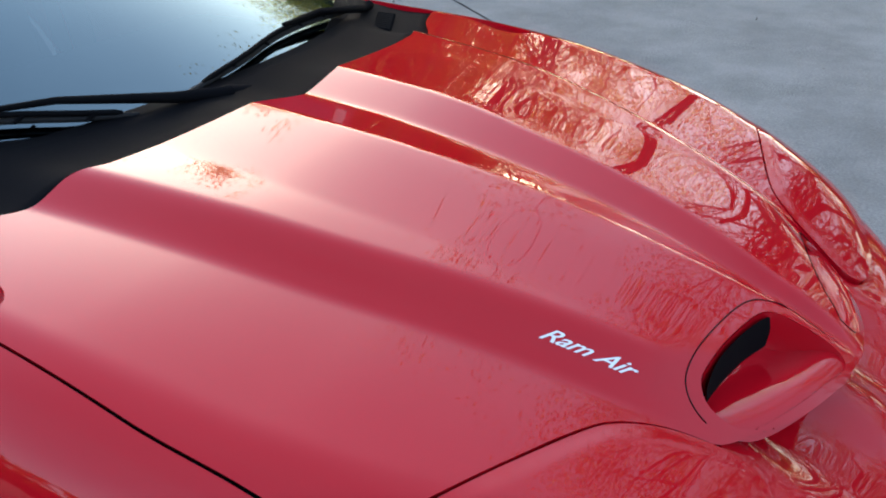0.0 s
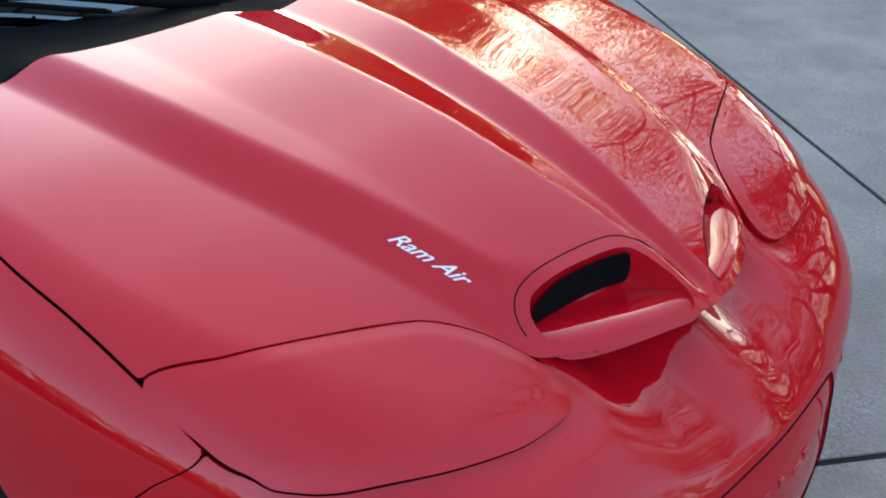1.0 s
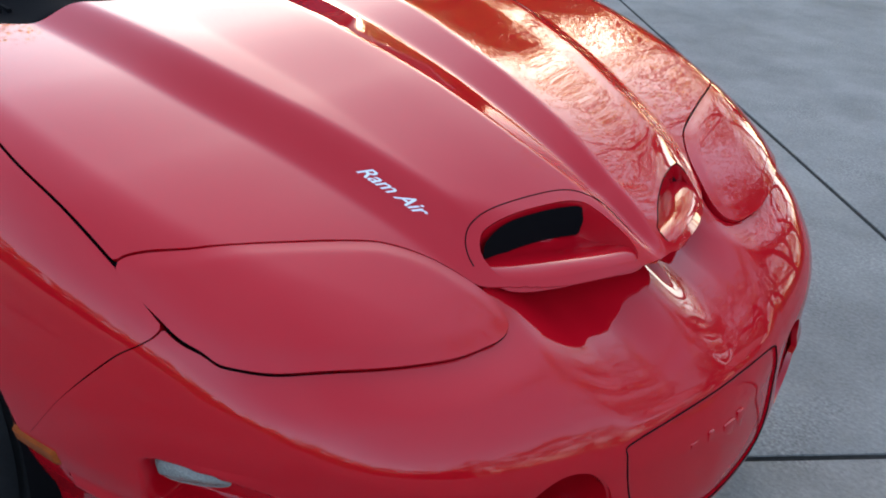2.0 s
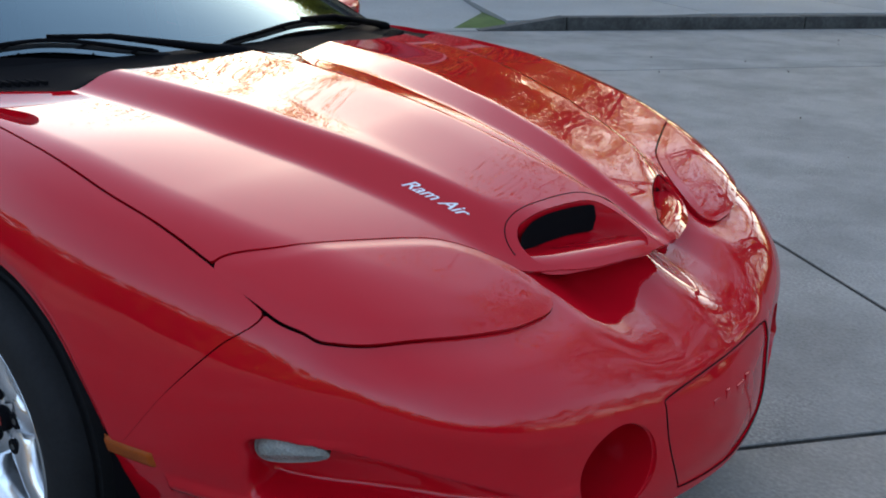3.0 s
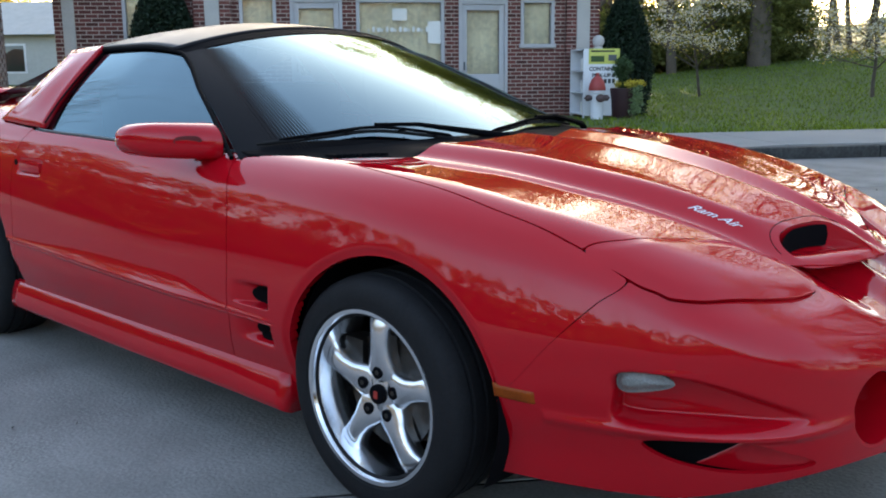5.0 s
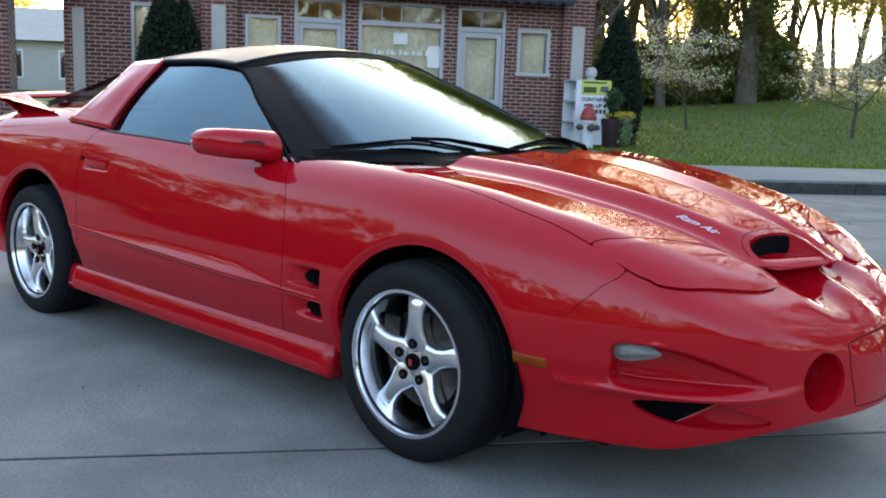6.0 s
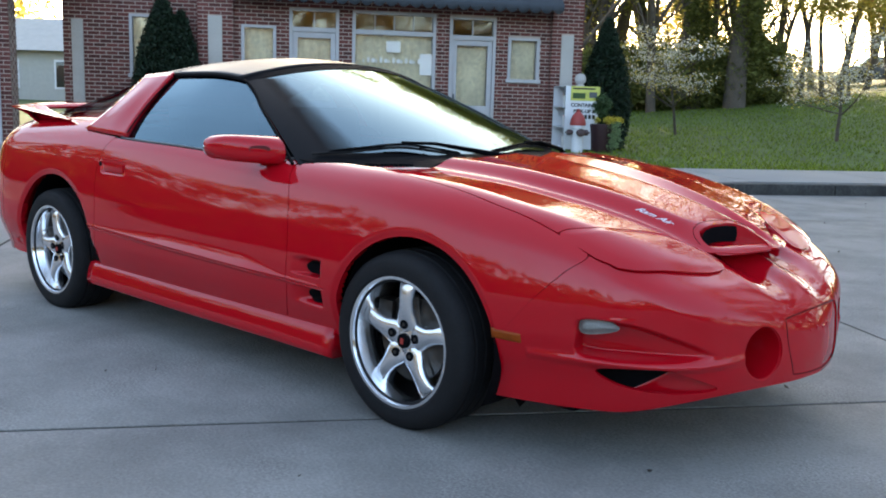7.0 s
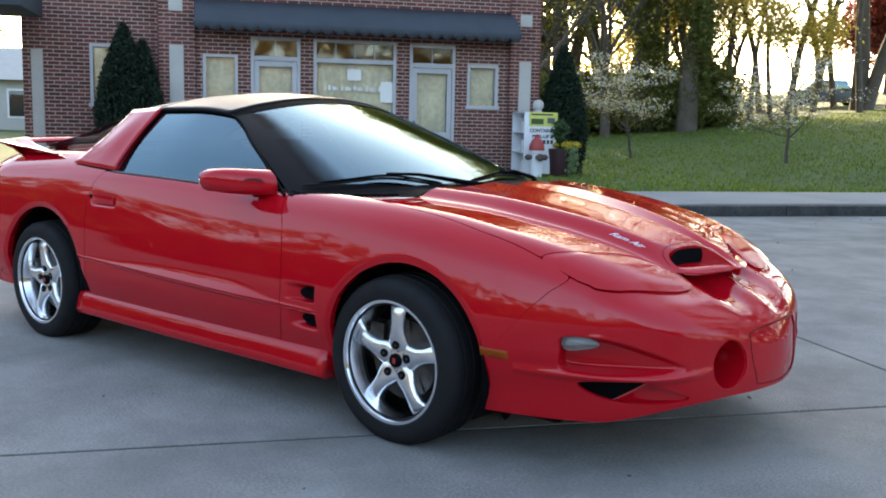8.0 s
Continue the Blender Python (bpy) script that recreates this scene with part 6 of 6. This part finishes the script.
for k in range(10):
    tree("lofty_tree", "lofty tree with a bare trunk and sparse spring crown", ahead(0.275 + 0.028 * k + rngw.uniform(-0.006, 0.006), 43 + 3 * (k % 3) + rngw.uniform(-1, 1)), rngw.uniform(23, 26), 0.17, 620 + k,
         SPRING, 5500, 0.085, 0.6, 4, 0.42, 0.36, group="lofty trees", forks=(3, 5))
ob = leaf_cloud("deep_woods", far, 15000, 0.85, 0.15, SPRING, None, 79, flat=0.8)
tagged(ob, "deep spring woods in yellow-green leaf", "woods", kind="stuff")
for k in range(11):
    right = 0.62 + 0.26 * k
    depth = 21 / math.sqrt(1 + right * right) + rngw.uniform(0, 5)
    tree("lawn_tree", "large half-bare spring tree on the lawn", ahead(right, depth), rngw.uniform(16, 20) if k < 6 else rngw.uniform(12, 15), 0.30, 500 + k, SHADY, 10000 if k < 6 else 5000, 0.07, 0.52, 4, 0.7, 0.12, group="lawn trees")
under = []
for k in range(170):
    x, y, z = ahead(0.03 + 0.27 * rngw.random(), rngw.uniform(38, 43))
    under.append((x, y, z + 0.1 + 2.2 * rngw.random()))
ob = leaf_cloud("undergrowth", under, 110000, 0.50, 0.085, DEEP, None, 77, flat=0.55)
tagged(ob, "dense dark undergrowth at the wood's edge", "undergrowth", kind="stuff")
under = []
for k in range(150):
    x, y, z = ahead(0.265 * rngw.random(), rngw.uniform(40, 43))
    under.append((x, y, z + 4.2 + 4.5 * rngw.random() ** 1.2))
ob = leaf_cloud("understorey", under, 15000, 0.55, 0.085, DEEP, None, 78, flat=0.6)
tagged(ob, "dark boughs of young trees along the wood's edge", "woods", kind="stuff")

big = tree("forked_tree", "large bare forked tree on the rise", ahead(0.437, 46), 20, 0.42, 61, None, levels=5, spread=0.48, first=0.08, forks=(3, 4))
x, y, z = ahead(0.436, 46.2)
part("second_stem", tube([(0.3, 0.1, -0.2), (0.9, 0.3, 2.5), (1.9, 0.6, 6.0), (2.6, 0.8, 11.0)], [0.36, 0.30, 0.22, 0.08], 9), BARK, big)
tree("russet_tree", "russet-leaved spreading tree beyond the rise", ahead(0.478, 56), 7.5, 0.2, 71, RUSSET, 6000, 0.20, 0.55, 3, 0.9, 0.2)

for k, (u, n) in enumerate(((-3.0, 10.5), (-8.5, 11.5), (-13.0, 6.0), (-17.0, 13.0))):
    tree("yard_tree", "tall bare tree behind the building", place(CORNER_U + u, FACADE_N + n, 0.4), rngw.uniform(10, 13), 0.25, 340 + k, SPRING, 3000, 0.07, 0.5, 4, 0.6, 0.25, group="yard trees")

# parked car far up the rise
def far_car(at, turn):
    c = thing("parked_car", "small dark saloon parked far up the rise", "car", at=at, turn=turn)
    bm = box(-2.2, 2.2, -0.88, 0.88, 0.25, 0.85, 0.12)
    part("car_body", bm, STEEL, c)
    bm = box(-1.5, 1.0, -0.78, 0.78, 0.80, 1.40, 0.10)
    for w in bm.verts:
        if w.co.z > 1.2:
            w.co.x *= 0.72
    part("car_cabin", bm, GLASS, c)
    for x in (-1.35, 1.35):
        for y in (-0.82, 0.82):
            t = lathe([(0.0, -0.1), (0.31, -0.1), (0.33, 0.0), (0.31, 0.1), (0.0, 0.1)], 24)
            bmesh.ops.translate(t, verts=t.verts, vec=(x, y, 0.33))
            part("car_wheel", t, RUBBER, c)


far_car(ahead(0.405, 52), 35)

# low pale house beyond the canopy
house = thing("low_house", "low pale house with a grey roof", "house", at=(-46.0, 19.0, 0.3), turn=40)
part("wall", box(-9, 9, -3, 3, 0.0, 2.6, 0.02), SIDING, house)
bm = box(-9.6, 9.6, -3.6, 3.6, 2.6, 4.3, 0.0)
for w in bm.verts:
    if w.co.z > 3.4:
        w.co.y *= 0.1
        w.co.x *= 0.97
part("roof", bm, LIMESTONE, house, smooth=False)
for k in range(5):
    win = part("window", box(-7.5 + 3.4 * k, -6.0 + 3.4 * k, -3.06, -2.98, 0.9, 2.1, 0.01), PANE, house)
    part("window_frame", box(-7.6 + 3.4 * k, -5.9 + 3.4 * k, -3.04, -2.97, 0.8, 2.2, 0.01), WHITE, house)
for k in range(5):
    tree("yard_tree", "leafy tree beyond the low house", (-52 - 3 * k, 30 - 9 * k, 0.6), 9, 0.2, 300 + k, SPRING, 1800, 0.25, 0.5, 3, 0.9, 0.2, group="yard trees")

# trees across the street, behind the walk; they show in the paint and the glass
for k in range(4, 12):
    a = radians(-168 + 14.5 * k + rngw.uniform(-4, 4))
    d = rngw.uniform(27, 36)
    tree("street_tree", "tall bare tree across the street", (1.5 + d * math.cos(a), -2.0 + d * math.sin(a), -0.05), rngw.uniform(11, 15), 0.15, 400 + k, None, levels=4, spread=0.5, first=0.25, group="street trees")
pts = []
for k in range(1800):
    a = radians(-190 + 200 * rngw.random())
    d = rngw.uniform(24, 29)
    top = 6.5 + 0.2 * math.sin(5.3 * a) + 0.15 * math.sin(13.1 * a + 1.0) + 0.1 * math.sin(31.0 * a)
    pts.append((1.5 + d * math.cos(a), -2.0 + d * math.sin(a), 0.3 + top * rngw.random() ** 0.7))
ob = leaf_cloud("hedgerow", pts, 220000, 0.26, 0.095, SHADY, None, 88, flat=0.8)
tagged(ob, "tall leafy hedgerow across the street", "hedge", kind="stuff")

# bits of leaf and twig on the lot
rng = np.random.default_rng(5)
m = 420
un = np.stack([rng.uniform(-9, 9, m), rng.uniform(-6, 7.6, m)], -1)
c = np.array([place(a, b, 0.006) for a, b in un])
ob = leaf_cloud("leaf_litter", c, m, 0.0, 0.014, BARK, None, 6, flat=0.0)
tagged(ob, "scattered bits of dry leaf on the concrete", "leaf litter", kind="stuff")

tree("street_tree", "tall bare tree beside the canopy", (-20.0, -3.2, 0.0), 16, 0.15, 455, None, levels=4, spread=0.55, first=0.3, group="street trees", forks=(4, 6))
# unseen plain shop blocks added across the street, behind the walk, to darken reflections
for k, (bearing, far, wide, tall) in enumerate(((-176, 33, 18, 4.3), (-148, 32, 18, 4.6), (-122, 31, 17, 4.9), (-94, 31, 17, 4.7), (-66, 32, 17, 5.2), (-38, 33, 18, 5.6), (-10, 35, 19, 6.0))):
    a = radians(bearing)
    shop = thing("backdrop_shop", "unseen plain brick block added across the street to darken reflections", "building", at=(1.5 + far * math.cos(a), -2.0 + far * math.sin(a), -0.06), turn=bearing + 90, group="shops across the street")
    part("wall", box(-wide / 2, wide / 2, -8.0, 0.0, 0.0, tall, 0.02), PLAIN_BRICK, shop)
    part("parapet", box(-wide / 2 - 0.1, wide / 2 + 0.1, -0.3, 0.12, tall, tall + 0.35, 0.02), LIMESTONE, shop)

# unseen leafy belt added beyond the lot's open end to block low sky glow
pts = []
for k in range(900):
    a = radians(-4 + 92 * rngw.random())
    d = rngw.uniform(26, 34)
    top = 8.0 + 1.8 * math.sin(6.1 * a) + 1.2 * math.sin(15.0 * a)
    pts.append((1.5 + d * math.cos(a), -2.0 + d * math.sin(a), 0.3 + top * rngw.random()))
ob = leaf_cloud("tree_belt", pts, 130000, 0.42, 0.085, SHADY, None, 91, flat=0.9)
tagged(ob, "unseen thick belt of spring leaves added to block low sky glow", "woods", kind="stuff")
